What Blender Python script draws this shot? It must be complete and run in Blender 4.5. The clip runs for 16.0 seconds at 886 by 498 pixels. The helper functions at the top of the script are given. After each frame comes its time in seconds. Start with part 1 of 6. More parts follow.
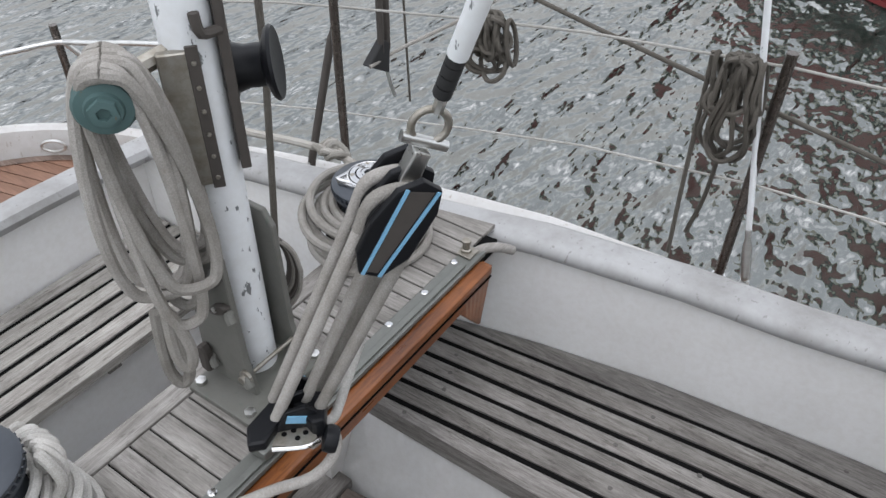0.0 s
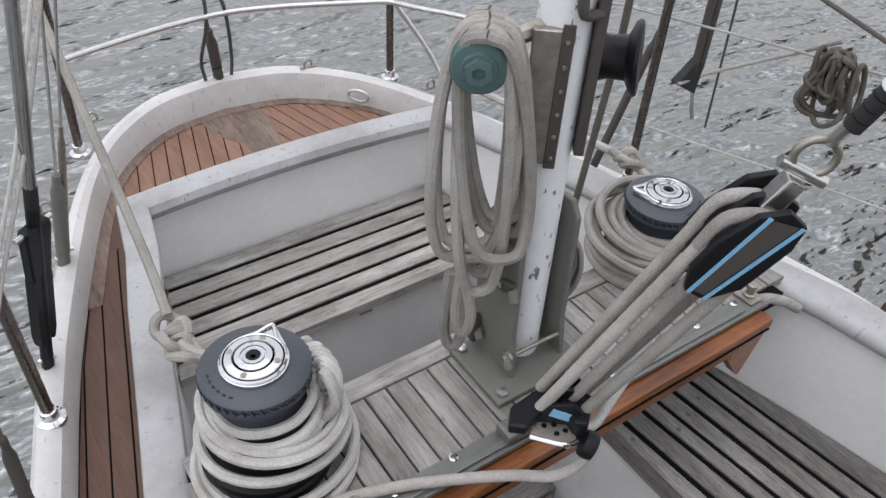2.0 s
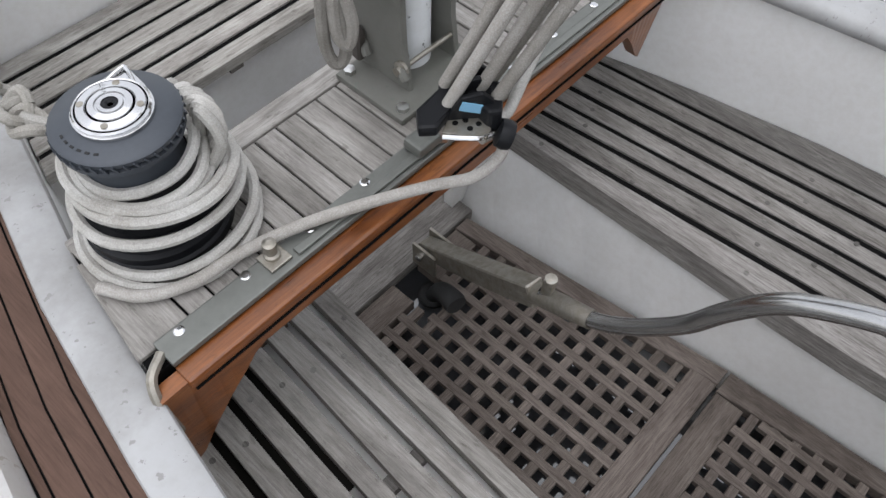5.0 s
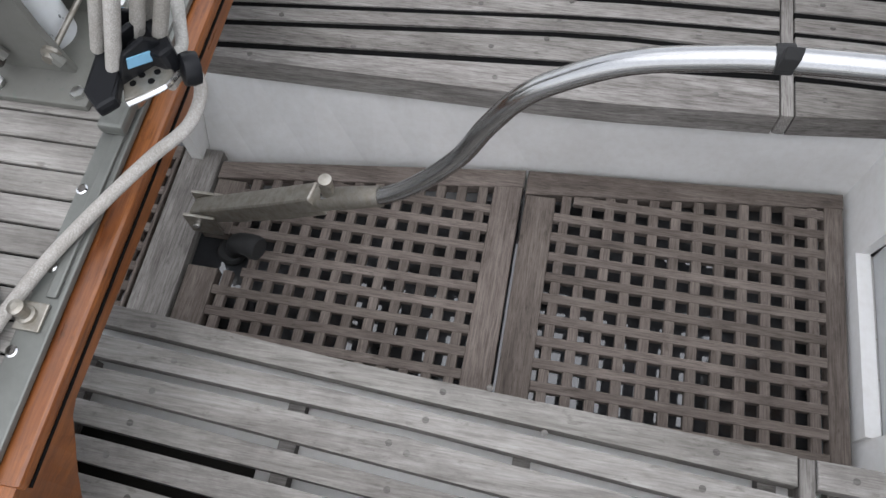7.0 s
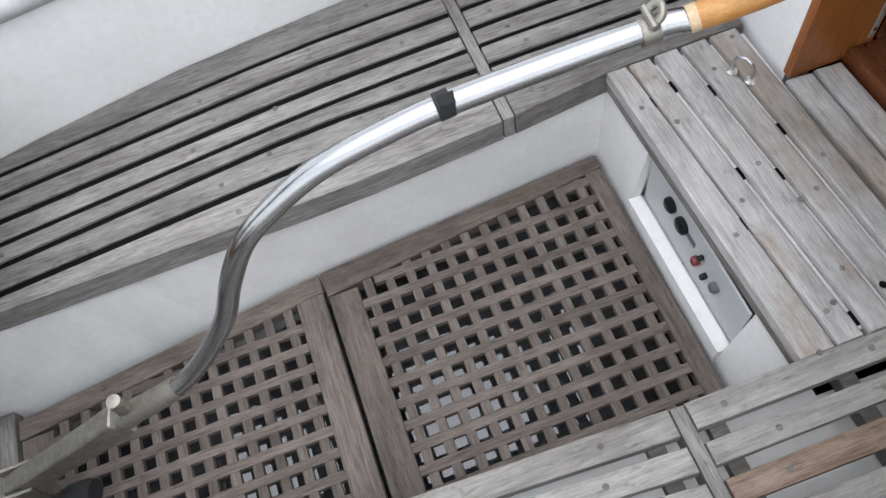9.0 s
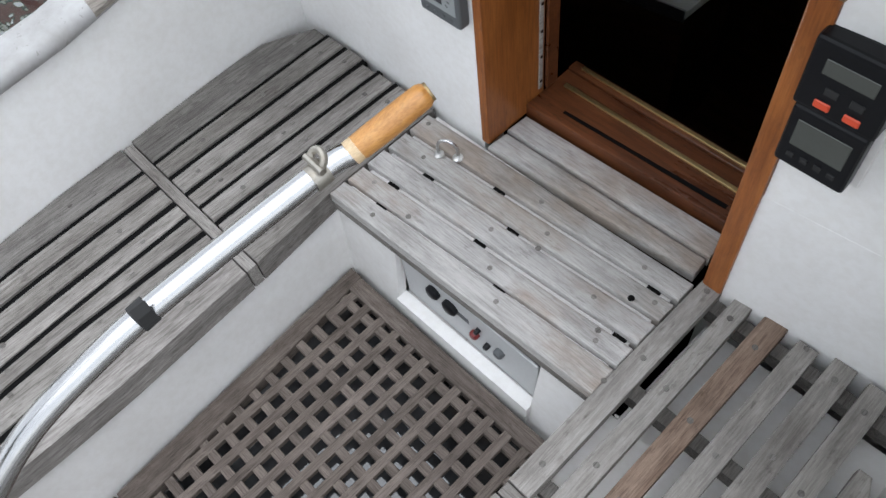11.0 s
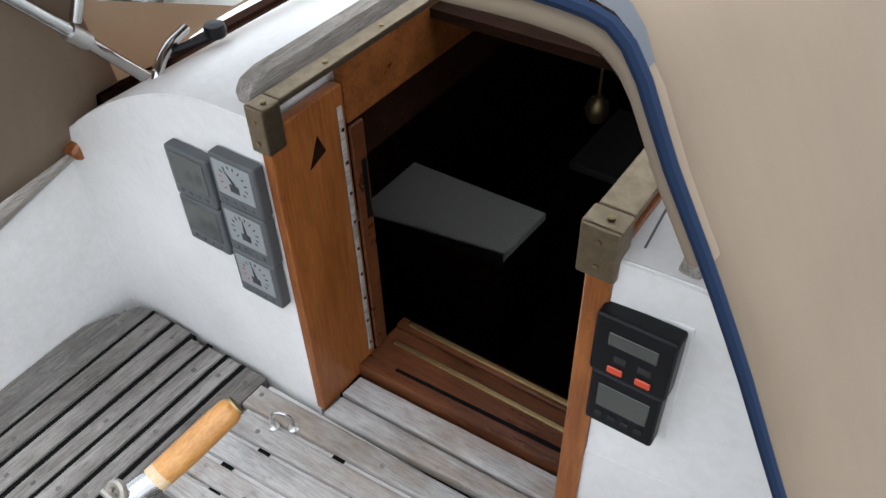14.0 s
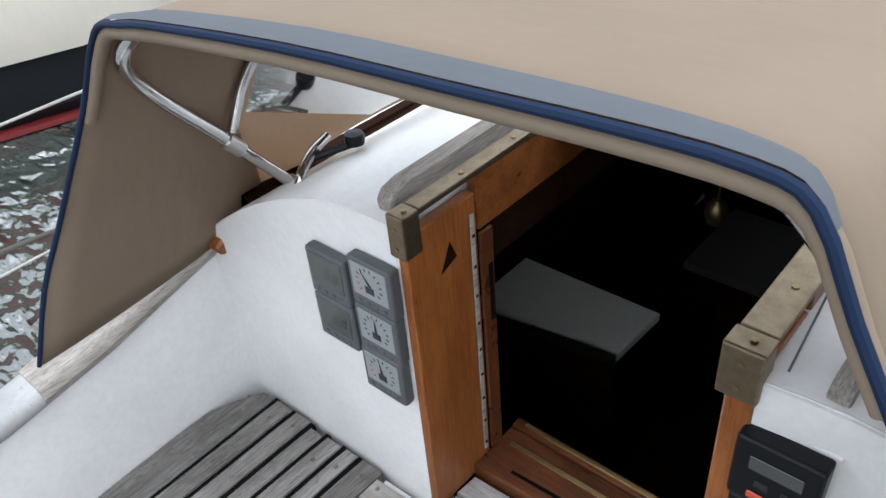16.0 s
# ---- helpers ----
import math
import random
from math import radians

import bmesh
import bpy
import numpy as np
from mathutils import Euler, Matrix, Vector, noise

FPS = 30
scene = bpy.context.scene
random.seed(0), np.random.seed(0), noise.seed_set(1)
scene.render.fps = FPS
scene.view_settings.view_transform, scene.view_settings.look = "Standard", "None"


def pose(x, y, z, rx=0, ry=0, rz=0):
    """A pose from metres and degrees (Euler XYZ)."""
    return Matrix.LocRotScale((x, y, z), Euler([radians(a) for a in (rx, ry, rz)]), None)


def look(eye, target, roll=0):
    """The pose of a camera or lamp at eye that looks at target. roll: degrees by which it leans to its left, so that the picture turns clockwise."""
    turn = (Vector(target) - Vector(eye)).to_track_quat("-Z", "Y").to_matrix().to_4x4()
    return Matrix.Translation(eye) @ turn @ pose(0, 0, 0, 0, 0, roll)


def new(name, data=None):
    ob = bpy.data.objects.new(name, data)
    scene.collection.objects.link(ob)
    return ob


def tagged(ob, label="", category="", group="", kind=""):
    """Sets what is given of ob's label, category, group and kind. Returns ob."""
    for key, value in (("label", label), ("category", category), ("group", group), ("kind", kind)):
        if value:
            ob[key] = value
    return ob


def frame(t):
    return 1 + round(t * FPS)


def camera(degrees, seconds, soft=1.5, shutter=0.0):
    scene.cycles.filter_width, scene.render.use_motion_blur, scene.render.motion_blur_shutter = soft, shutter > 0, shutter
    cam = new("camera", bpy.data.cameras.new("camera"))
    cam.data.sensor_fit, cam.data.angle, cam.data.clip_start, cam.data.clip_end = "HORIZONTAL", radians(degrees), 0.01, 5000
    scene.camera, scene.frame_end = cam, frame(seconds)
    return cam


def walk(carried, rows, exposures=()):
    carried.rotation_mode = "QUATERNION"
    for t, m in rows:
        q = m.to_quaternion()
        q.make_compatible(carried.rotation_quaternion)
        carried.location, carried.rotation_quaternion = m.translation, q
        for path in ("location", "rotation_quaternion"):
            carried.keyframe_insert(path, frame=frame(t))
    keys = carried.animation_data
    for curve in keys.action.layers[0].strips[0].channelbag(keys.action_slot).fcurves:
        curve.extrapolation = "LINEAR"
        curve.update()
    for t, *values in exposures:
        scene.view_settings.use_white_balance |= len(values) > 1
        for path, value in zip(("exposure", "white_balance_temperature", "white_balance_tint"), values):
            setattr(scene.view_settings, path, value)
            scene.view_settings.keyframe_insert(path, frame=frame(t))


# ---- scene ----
cam = camera(59.0, 16.0)
PATH = [
    (0, (-0.651, 0.562, 1.787), (0.612, 1.427, 0.499), 0.6),
    (0.5, (-0.686, 0.601, 1.767), (0.478, 1.601, 0.485), 0.9),
    (1, (-0.706, 0.626, 1.756), (0.358, 1.733, 0.475), 2.2),
    (1.5, (-0.725, 0.649, 1.757), (0.246, 1.835, 0.472), 2.5),
    (2, (-0.757, 0.677, 1.756), (0.146, 1.913, 0.469), 3.3),
    (2.5, (-0.782, 0.694, 1.75), (0.077, 1.956, 0.458), 3.1),
    (3, (-0.781, 0.701, 1.725), (0.049, 1.923, 0.377), 2.7),
    (3.5, (-0.785, 0.698, 1.702), (0.041, 1.832, 0.277), 2.7),
    (4, (-0.776, 0.702, 1.662), (0.068, 1.713, 0.157), 3.0),
    (4.5, (-0.761, 0.692, 1.631), (0.077, 1.577, 0.045), 2.2),
    (5, (-0.761, 0.692, 1.597), (0.085, 1.422, -0.062), 2.3),
    (5.2, (-0.761, 0.69, 1.588), (0.088, 1.364, -0.092), 2.2),
    (7.3, (-0.689, 0.64, 1.555), (0.146, 0.829, -0.253), -8.0),
    (7.5, (-0.684, 0.624, 1.553), (0.154, 0.789, -0.255), -9.7),
    (8, (-0.665, 0.582, 1.551), (0.202, 0.661, -0.25), -12.4),
    (8.5, (-0.659, 0.561, 1.551), (0.263, 0.539, -0.224), -13.1),
    (9, (-0.642, 0.538, 1.56), (0.309, 0.405, -0.195), -13.3),
    (9.5, (-0.629, 0.511, 1.563), (0.317, 0.264, -0.181), -13.3),
    (10, (-0.633, 0.477, 1.566), (0.312, 0.102, -0.156), -12.9),
    (10.2, (-0.64, 0.462, 1.573), (0.295, 0.032, -0.142), -12.7),
    (12.3, (-0.647, 0.378, 1.584), (0.146, -0.529, -0.013), -4.3),
    (12.5, (-0.65, 0.37, 1.588), (0.144, -0.567, 0.009), -3.9),
    (13, (-0.652, 0.358, 1.605), (0.166, -0.668, 0.096), -2.9),
    (13.5, (-0.657, 0.341, 1.628), (0.19, -0.776, 0.202), -2.6),
    (14, (-0.649, 0.327, 1.647), (0.21, -0.869, 0.293), -1.9),
    (14.5, (-0.634, 0.326, 1.665), (0.277, -0.893, 0.367), -2.1),
    (15, (-0.621, 0.339, 1.681), (0.368, -0.875, 0.436), -3.2),
    (15.5, (-0.61, 0.357, 1.697), (0.459, -0.84, 0.503), -4.3),
    (16, (-0.607, 0.362, 1.699), (0.519, -0.8, 0.522), -5.4),
]
EXPOSURE = [(0.0, 0.75, 6200, 12), (2.0, 0.7, 6250, 14), (3.5, 0.5, 6300, 14), (5.0, 0.78, 6250, 12), (7.5, 1.15, 6150, 12), (8.0, 1.28, 6120, 12), (8.5, 1.33, 6100, 11), (9.0, 1.32, 6100, 11), (10.0, 1.22, 6050, 10), (12.5, 1.45, 6150, 10), (13.0, 1.3, 6150, 10), (13.5, 1.33, 6150, 10), (14.0, 1.43, 6100, 10), (14.5, 1.75, 6050, 10), (15.5, 1.38, 5950, 10), (16.0, 1.42, 5950, 10)]
walk(cam, [(t, look(eye, target, roll)) for t, eye, target, roll in PATH], EXPOSURE)

# ---- world and light: a bright overcast sky over the harbour ----
world = bpy.data.worlds.new("overcast_sky")
scene.world = world
world.use_nodes = True
wn, wl = world.node_tree.nodes, world.node_tree.links
sky = wn.new("ShaderNodeTexSky")
sky.sky_type = "NISHITA"
sky.sun_disc = False
sky.sun_elevation, sky.sun_rotation = radians(80), radians(270)
sky.air_density, sky.dust_density, sky.ozone_density = 1.6, 1.2, 1.0
grey = wn.new("ShaderNodeHueSaturation")
grey.inputs["Saturation"].default_value = 0.12
wl.new(sky.outputs[0], grey.inputs["Color"])
wl.new(grey.outputs[0], wn["Background"].inputs["Color"])
wn["Background"].inputs["Strength"].default_value = 0.15
sun = new("sun", bpy.data.lights.new("sun", "SUN"))
sun.data.energy, sun.data.angle, sun.data.color = 0.6, radians(80), (1.0, 0.985, 0.96)
sun.matrix_world = look((-0.6, 0.1, 4.0), (0, 0, 0))


# ---- materials ----
def rgb(r, g, b):
    return (r, g, b, 1.0)


class Mat:
    """A principled material with a small kit of procedural nodes."""

    def __init__(self, name, color, rough=0.5, metal=0.0, spec=0.5):
        self.m = bpy.data.materials.new(name)
        self.m.use_nodes = True
        self.n, self.l = self.m.node_tree.nodes, self.m.node_tree.links
        self.b = self.n["Principled BSDF"]
        self.b.inputs["Base Color"].default_value = rgb(*color)
        self.b.inputs["Roughness"].default_value = rough
        self.b.inputs["Metallic"].default_value = metal
        self.b.inputs["Specular IOR Level"].default_value = spec
        self.coord = self.n.new("ShaderNodeTexCoord")
        self.shift, self.height = False, None

    def noise(self, scale, detail=4.0, rough=0.6, stretch=(1, 1, 1), seed=0.0):
        mp = self.n.new("ShaderNodeMapping")
        mp.inputs["Scale"].default_value = stretch
        mp.inputs["Location"].default_value = (seed, seed * 1.7, seed * 0.6)
        where = self.coord.outputs["Object"]
        if self.shift:
            o, ad = self.n.new("ShaderNodeObjectInfo"), self.n.new("ShaderNodeVectorMath")
            sc = self.n.new("ShaderNodeMath")
            sc.operation, sc.inputs[1].default_value = "MULTIPLY", 37.0
            self.l.new(o.outputs["Random"], sc.inputs[0])
            self.l.new(where, ad.inputs[0])
            self.l.new(sc.outputs[0], ad.inputs[1])
            where = ad.outputs[0]
        self.l.new(where, mp.inputs[0])
        t = self.n.new("ShaderNodeTexNoise")
        t.inputs["Scale"].default_value, t.inputs["Detail"].default_value = scale, detail
        t.inputs["Roughness"].default_value = rough
        self.l.new(mp.outputs[0], t.inputs["Vector"])
        return t.outputs["Fac"]

    def ramp(self, fac, stops):
        r = self.n.new("ShaderNodeValToRGB")
        e = r.color_ramp.elements
        while len(e) < len(stops):
            e.new(0.5)
        for k, (p, c) in enumerate(stops):
            e[k].position, e[k].color = p, rgb(*c)
        self.l.new(fac, r.inputs[0])
        return r.outputs[0]

    def mix(self, a, b, fac, kind="MIX"):
        x = self.n.new("ShaderNodeMix")
        x.data_type, x.blend_type = "RGBA", kind
        for sock, v in ((x.inputs[0], fac), (x.inputs[6], a), (x.inputs[7], b)):
            if isinstance(v, (int, float)):
                sock.default_value = v
            elif isinstance(v, tuple):
                sock.default_value = rgb(*v)
            else:
                self.l.new(v, sock)
        return x.outputs[2]

    def random_tint(self, col, amount=0.25):
        """Vary from piece to piece."""
        o = self.n.new("ShaderNodeObjectInfo")
        lo, hi = 1 - amount, 1 + amount * 0.6
        tint = self.ramp(o.outputs["Random"], [(0.0, (lo, lo, lo * 0.98)), (1.0, (hi, hi, hi))])
        return self.mix(col, tint, 1.0, "MULTIPLY")

    def base(self, out):
        self.l.new(out, self.b.inputs["Base Color"])
        return self

    def rough(self, fac, lo, hi):
        mr = self.n.new("ShaderNodeMapRange")
        mr.inputs[3].default_value, mr.inputs[4].default_value = lo, hi
        self.l.new(fac, mr.inputs[0])
        self.l.new(mr.outputs[0], self.b.inputs["Roughness"])
        return self

    def bump(self, fac, strength=0.3, dist=0.002):
        bp = self.n.new("ShaderNodeBump")
        bp.inputs["Strength"].default_value, bp.inputs["Distance"].default_value = strength, dist
        self.l.new(fac, bp.inputs["Height"])
        if self.height is not None:
            self.l.new(self.height, bp.inputs["Normal"])
        self.height = bp.outputs[0]
        self.l.new(self.height, self.b.inputs["Normal"])
        return self


def wood(name, dark, mid, light, along, rough=0.8, relief=0.5, tint=0.2, dirt=0.5, worn=None, grain=0.75):
    """Weathered or varnished boards with the grain along one axis; worn: the colour of rubbed patches."""
    m = Mat(name, mid, rough, spec=0.25 if rough > 0.6 else 0.5)
    m.shift = True
    st = [1.0, 1.0, 1.0]
    st[along] = 0.055
    g0 = m.noise(420, 3, 0.6, tuple(st), 1.3)
    g1 = m.noise(150, 6, 0.7, tuple(st))
    g2 = m.noise(26, 5, 0.6, tuple(v if v > 0.5 else 0.12 for v in st), 3.1)
    blot = m.noise(9, 7, 0.75, tuple(v if v > 0.5 else 0.5 for v in st), 7.7)
    spots = m.noise(70, 4, 0.65, tuple(v if v > 0.5 else 0.35 for v in st), 5.9)
    col = m.ramp(g1, [(0.27, dark), (0.5, mid), (0.73, light)])
    col = m.mix(col, m.ramp(g2, [(0.35, dark), (0.65, light)]), 0.4)
    if worn:
        patch_ = m.noise(4.5, 5, 0.7, tuple(v if v > 0.5 else 0.45 for v in st), 12.4)
        col = m.mix(col, worn, m.ramp(patch_, [(0.48, (0, 0, 0)), (0.62, (0.8, 0.8, 0.8))]))
    col = m.mix(col, m.ramp(g0, [(0.34, (0.55, 0.53, 0.51)), (0.55, (1.08, 1.08, 1.07))]), grain if rough > 0.6 else 0.35, "MULTIPLY")
    col = m.mix(col, m.ramp(blot, [(0.36, (0.45, 0.43, 0.41)), (0.56, (1.1, 1.09, 1.07))]), dirt, "MULTIPLY")
    col = m.mix(col, m.ramp(spots, [(0.3, (0.35, 0.33, 0.31)), (0.4, (1, 1, 1))]), dirt, "MULTIPLY")
    m.base(m.random_tint(col, tint))
    m.rough(g2, max(rough - 0.12, 0.05), min(rough + 0.12, 1.0))
    return m.bump(g0, relief * 0.6, 0.0008).bump(g1, relief, 0.0014).bump(g2, relief * 0.6, 0.003)


def paint(name, color, rough=0.35, stain=(0.5, 0.47, 0.42), amount=0.25, flakes=None, relief=0.12):
    m = Mat(name, color, rough)
    big = m.noise(4, 6, 0.65)
    fine = m.noise(60, 4, 0.6, (1, 1, 1), 4.4)
    col = m.mix(color, m.ramp(big, [(0.42, color), (0.75, tuple(c * s for c, s in zip(color, stain)))]), amount)
    col = m.mix(col, m.ramp(fine, [(0.35, (0.93, 0.92, 0.9)), (0.6, (1, 1, 1))]), 0.6, "MULTIPLY")
    if flakes:
        chips = m.noise(62, 4, 0.6, (1, 1, 0.4), 9.2)
        mask = m.ramp(chips, [(0.635, (0, 0, 0)), (0.655, (1, 1, 1))])
        col = m.mix(col, flakes, mask)
    m.base(col).rough(big, rough * 0.85, min(rough * 1.3, 1))
    return m.bump(fine, relief, 0.001)


def metal(name, color, rough=0.2, stain=0.3, dark=(0.3, 0.3, 0.3)):
    m = Mat(name, color, rough, 1.0)
    n1 = m.noise(45, 5, 0.7)
    m.base(m.mix(color, m.ramp(n1, [(0.4, color), (0.75, tuple(c * d for c, d in zip(color, dark)))]), stain))
    return m.rough(n1, rough * 0.7, min(1, rough * 1.8)).bump(n1, 0.05, 0.0005)


def plain(name, color, rough=0.5, metallic=0.0, grain=90, amount=0.25, relief=0.2):
    m = Mat(name, color, rough, metallic)
    n1 = m.noise(grain, 5, 0.65)
    m.base(m.mix(color, m.ramp(n1, [(0.3, tuple(c * 0.65 for c in color)), (0.7, tuple(min(1, c * 1.15) for c in color))]), amount))
    return m.rough(n1, rough * 0.8, min(1, rough * 1.2)).bump(n1, relief, 0.001)


def rope_mat(name, color, dirt=(0.5, 0.47, 0.42)):
    m = Mat(name, color, 0.85, spec=0.2)
    w = m.n.new("ShaderNodeTexVoronoi")
    w.inputs["Scale"].default_value = 420
    m.l.new(m.coord.outputs["Object"], w.inputs["Vector"])
    d = m.noise(14, 5, 0.7)
    col = m.mix(color, m.ramp(d, [(0.35, color), (0.7, tuple(c * k for c, k in zip(color, dirt)))]), 0.55)
    col = m.mix(col, m.ramp(w.outputs["Distance"], [(0.0, (1.08, 1.08, 1.08)), (0.7, (0.72, 0.71, 0.69))]), 0.7, "MULTIPLY")
    m.base(m.random_tint(col, 0.28))
    return m.bump(w.outputs["Distance"], 0.6, 0.0015)


TEAK_D, TEAK_M, TEAK_L = (0.115, 0.104, 0.096), (0.225, 0.212, 0.2), (0.335, 0.322, 0.308)
teak_y = wood("weathered_teak_fore_aft", TEAK_D, TEAK_M, TEAK_L, 1, tint=0.22)
teak_x = wood("weathered_teak_athwart", TEAK_D, TEAK_M, TEAK_L, 0, tint=0.22)
step_teak = wood("worn_step_teak", (0.3, 0.29, 0.283), (0.44, 0.428, 0.42), (0.54, 0.53, 0.522), 0, tint=0.1, dirt=0.4, worn=(0.31, 0.255, 0.215), grain=0.5)
slat_brown = wood("brown_replacement_slat", (0.1, 0.065, 0.045), (0.21, 0.15, 0.115), (0.3, 0.23, 0.185), 1, tint=0.05)
teak_dark = wood("dark_weathered_teak", (0.085, 0.08, 0.075), (0.16, 0.152, 0.144), (0.24, 0.23, 0.22), 1, tint=0.1)
margin_mat = wood("grey_brown_margin", (0.14, 0.1, 0.08), (0.2, 0.15, 0.125), (0.27, 0.21, 0.18), 1, tint=0.1)
grate_y = wood("grating_teak_fore_aft", (0.075, 0.06, 0.052), (0.135, 0.112, 0.099), (0.205, 0.176, 0.158), 1, tint=0.15)
grate_x = wood("grating_teak_athwart", (0.075, 0.06, 0.052), (0.135, 0.112, 0.099), (0.205, 0.176, 0.158), 0, tint=0.15)
bleached_y = wood("bleached_deck_plank", (0.14, 0.13, 0.12), (0.27, 0.256, 0.24), (0.385, 0.37, 0.352), 1, tint=0.14, dirt=0.5, grain=0.4)
bleached_x = wood("bleached_deck_margin", (0.17, 0.158, 0.147), (0.3, 0.285, 0.268), (0.42, 0.405, 0.388), 0, tint=0.14, dirt=0.5, grain=0.4)
side_teak = wood("red_brown_side_deck", (0.085, 0.05, 0.037), (0.128, 0.077, 0.058), (0.155, 0.095, 0.073), 1, 0.7, 0.2, 0.14, 0.2, grain=0.3)
bench_pale = wood("silvered_aft_bench", (0.19, 0.175, 0.16), (0.38, 0.362, 0.34), (0.56, 0.545, 0.52), 0, tint=0.2, dirt=0.6, grain=0.5)
aft_teak = wood("orange_brown_aft_deck", (0.155, 0.077, 0.046), (0.23, 0.122, 0.078), (0.29, 0.165, 0.112), 1, 0.6, 0.2, 0.12, 0.25)
varnish_x = wood("varnished_mahogany_athwart", (0.075, 0.021, 0.007), (0.2, 0.064, 0.016), (0.31, 0.115, 0.032), 0, 0.32, 0.12, 0.1, 0.6)
varnish_z = wood("varnished_mahogany_upright", (0.15, 0.042, 0.01), (0.3, 0.098, 0.022), (0.4, 0.15, 0.042), 2, 0.35, 0.12, 0.1, 0.35)
sill_wood = wood("dark_stained_sill", (0.04, 0.012, 0.006), (0.11, 0.036, 0.014), (0.19, 0.068, 0.025), 0, 0.3, 0.12, 0.05, 0.6)
pale_wood = wood("pale_end_grain", (0.4, 0.28, 0.15), (0.55, 0.42, 0.26), (0.65, 0.52, 0.36), 1, 0.5, 0.1, 0.05, 0.2)
handle_wood = wood("varnished_ash", (0.3, 0.12, 0.025), (0.46, 0.21, 0.05), (0.58, 0.31, 0.095), 1, 0.35, 0.1, 0.05, 0.25)
rail_wood = wood("bare_grey_rail", (0.22, 0.19, 0.17), (0.36, 0.33, 0.3), (0.5, 0.48, 0.45), 1, 0.8, 0.4, 0.1, 0.4)
# mahogany tone lowered to near-black, standing in for the cabin shade
cabin_wood = wood("shade_black_mahogany", (0.008, 0.004, 0.002), (0.018, 0.008, 0.005), (0.03, 0.013, 0.008), 0, 0.85, 0.1, 0.05, 0.2)
white_gel = paint("white_gelcoat", (0.83, 0.825, 0.81), 0.3, amount=0.18)
white_well = paint("white_well_paint", (0.74, 0.735, 0.72), 0.45, amount=0.3)
coam_paint = paint("worn_white_coaming", (0.385, 0.385, 0.384), 0.5, (0.5, 0.48, 0.45), 0.9, (0.245, 0.24, 0.23), 0.4)
bulwark_paint = paint("aged_white_bulwark", (0.56, 0.553, 0.54), 0.5, (0.55, 0.5, 0.44), 0.5, (0.4, 0.37, 0.33), 0.3)
mast_paint = paint("chipped_white_mast", (0.74, 0.76, 0.77), 0.35, amount=0.15, flakes=(0.16, 0.17, 0.17))
tab_grey = paint("grey_green_mast_shoe", (0.145, 0.143, 0.128), 0.6, (0.5, 0.55, 0.45), 0.6, (0.12, 0.13, 0.11), 0.4)
track_grey = plain("grey_traveller_track", (0.17, 0.175, 0.16), 0.5, 0.5, 60, 0.4)
chrome = metal("polished_steel", (0.62, 0.62, 0.62), 0.1, 0.06)
tube_steel = metal("worn_tiller_tube", (0.4, 0.4, 0.4), 0.17, 0.2, (0.6, 0.59, 0.57))
steel = metal("brushed_steel", (0.62, 0.62, 0.6), 0.25, 0.3)
# stainless steel; the dark surroundings it mirrors are put into its brown colour
stanchion_steel = metal("steel_browned_for_reflections", (0.17, 0.15, 0.135), 0.22, 0.5, (0.5, 0.47, 0.44))
dull_steel = metal("dull_tiller_steel", (0.36, 0.34, 0.3), 0.42, 0.6, (0.5, 0.45, 0.36))
bright_brass = metal("polished_brass", (0.75, 0.58, 0.27), 0.28, 0.35, (0.5, 0.45, 0.4))
brass = metal("weathered_brass", (0.33, 0.25, 0.13), 0.38, 0.5, (0.45, 0.4, 0.4))
dull_brass = metal("dark_brass_cap", (0.27, 0.215, 0.145), 0.36, 0.5, (0.5, 0.45, 0.4))
winch_grey = plain("slate_grey_winch", (0.05, 0.057, 0.068), 0.42, 0.2, 120, 0.3, 0.1)
black_plastic = plain("black_plastic", (0.009, 0.0095, 0.011), 0.38, 0.0, 140, 0.3, 0.1)
dark_rubber = plain("dark_rubber", (0.03, 0.03, 0.03), 0.7, 0.0, 100, 0.3)
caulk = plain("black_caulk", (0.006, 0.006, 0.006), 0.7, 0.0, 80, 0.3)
stripe_blue = plain("pale_blue_stripe", (0.2, 0.42, 0.6), 0.4, 0.0, 100, 0.15)
verdigris = paint("verdigris_bronze", (0.07, 0.12, 0.118), 0.6, (0.6, 0.8, 0.75), 0.5, (0.1, 0.09, 0.06), 0.4)
rope_grey = rope_mat("worn_grey_rope", (0.4, 0.383, 0.36))
rope_white = rope_mat("white_braided_rope", (0.6, 0.588, 0.565))
rope_bright = rope_mat("clean_white_rope", (0.82, 0.81, 0.79))
rope_dark = rope_mat("dirty_brown_line", (0.13, 0.12, 0.105))
rope_beige = rope_mat("beige_line", (0.42, 0.405, 0.375))
leather = plain("dark_leather_cover", (0.06, 0.052, 0.045), 0.75, 0.0, 50, 0.5, 0.5)
inst_grey = plain("grey_instrument_case", (0.088, 0.094, 0.098), 0.5, 0.0, 200, 0.1, 0.1)
inst_face = plain("pale_dial_face", (0.27, 0.29, 0.29), 0.35, 0.0, 200, 0.08, 0.0)
lcd = plain("lcd_glass", (0.075, 0.08, 0.072), 0.25, 0.0, 200, 0.08, 0.0)
ink = plain("dark_print", (0.03, 0.03, 0.035), 0.5, 0.0, 200, 0.05, 0.0)
red_ink = plain("red_print", (0.45, 0.05, 0.04), 0.5, 0.0, 200, 0.05, 0.0)
red_button = plain("orange_red_button", (0.62, 0.075, 0.03), 0.45, 0.0, 200, 0.1, 0.1)
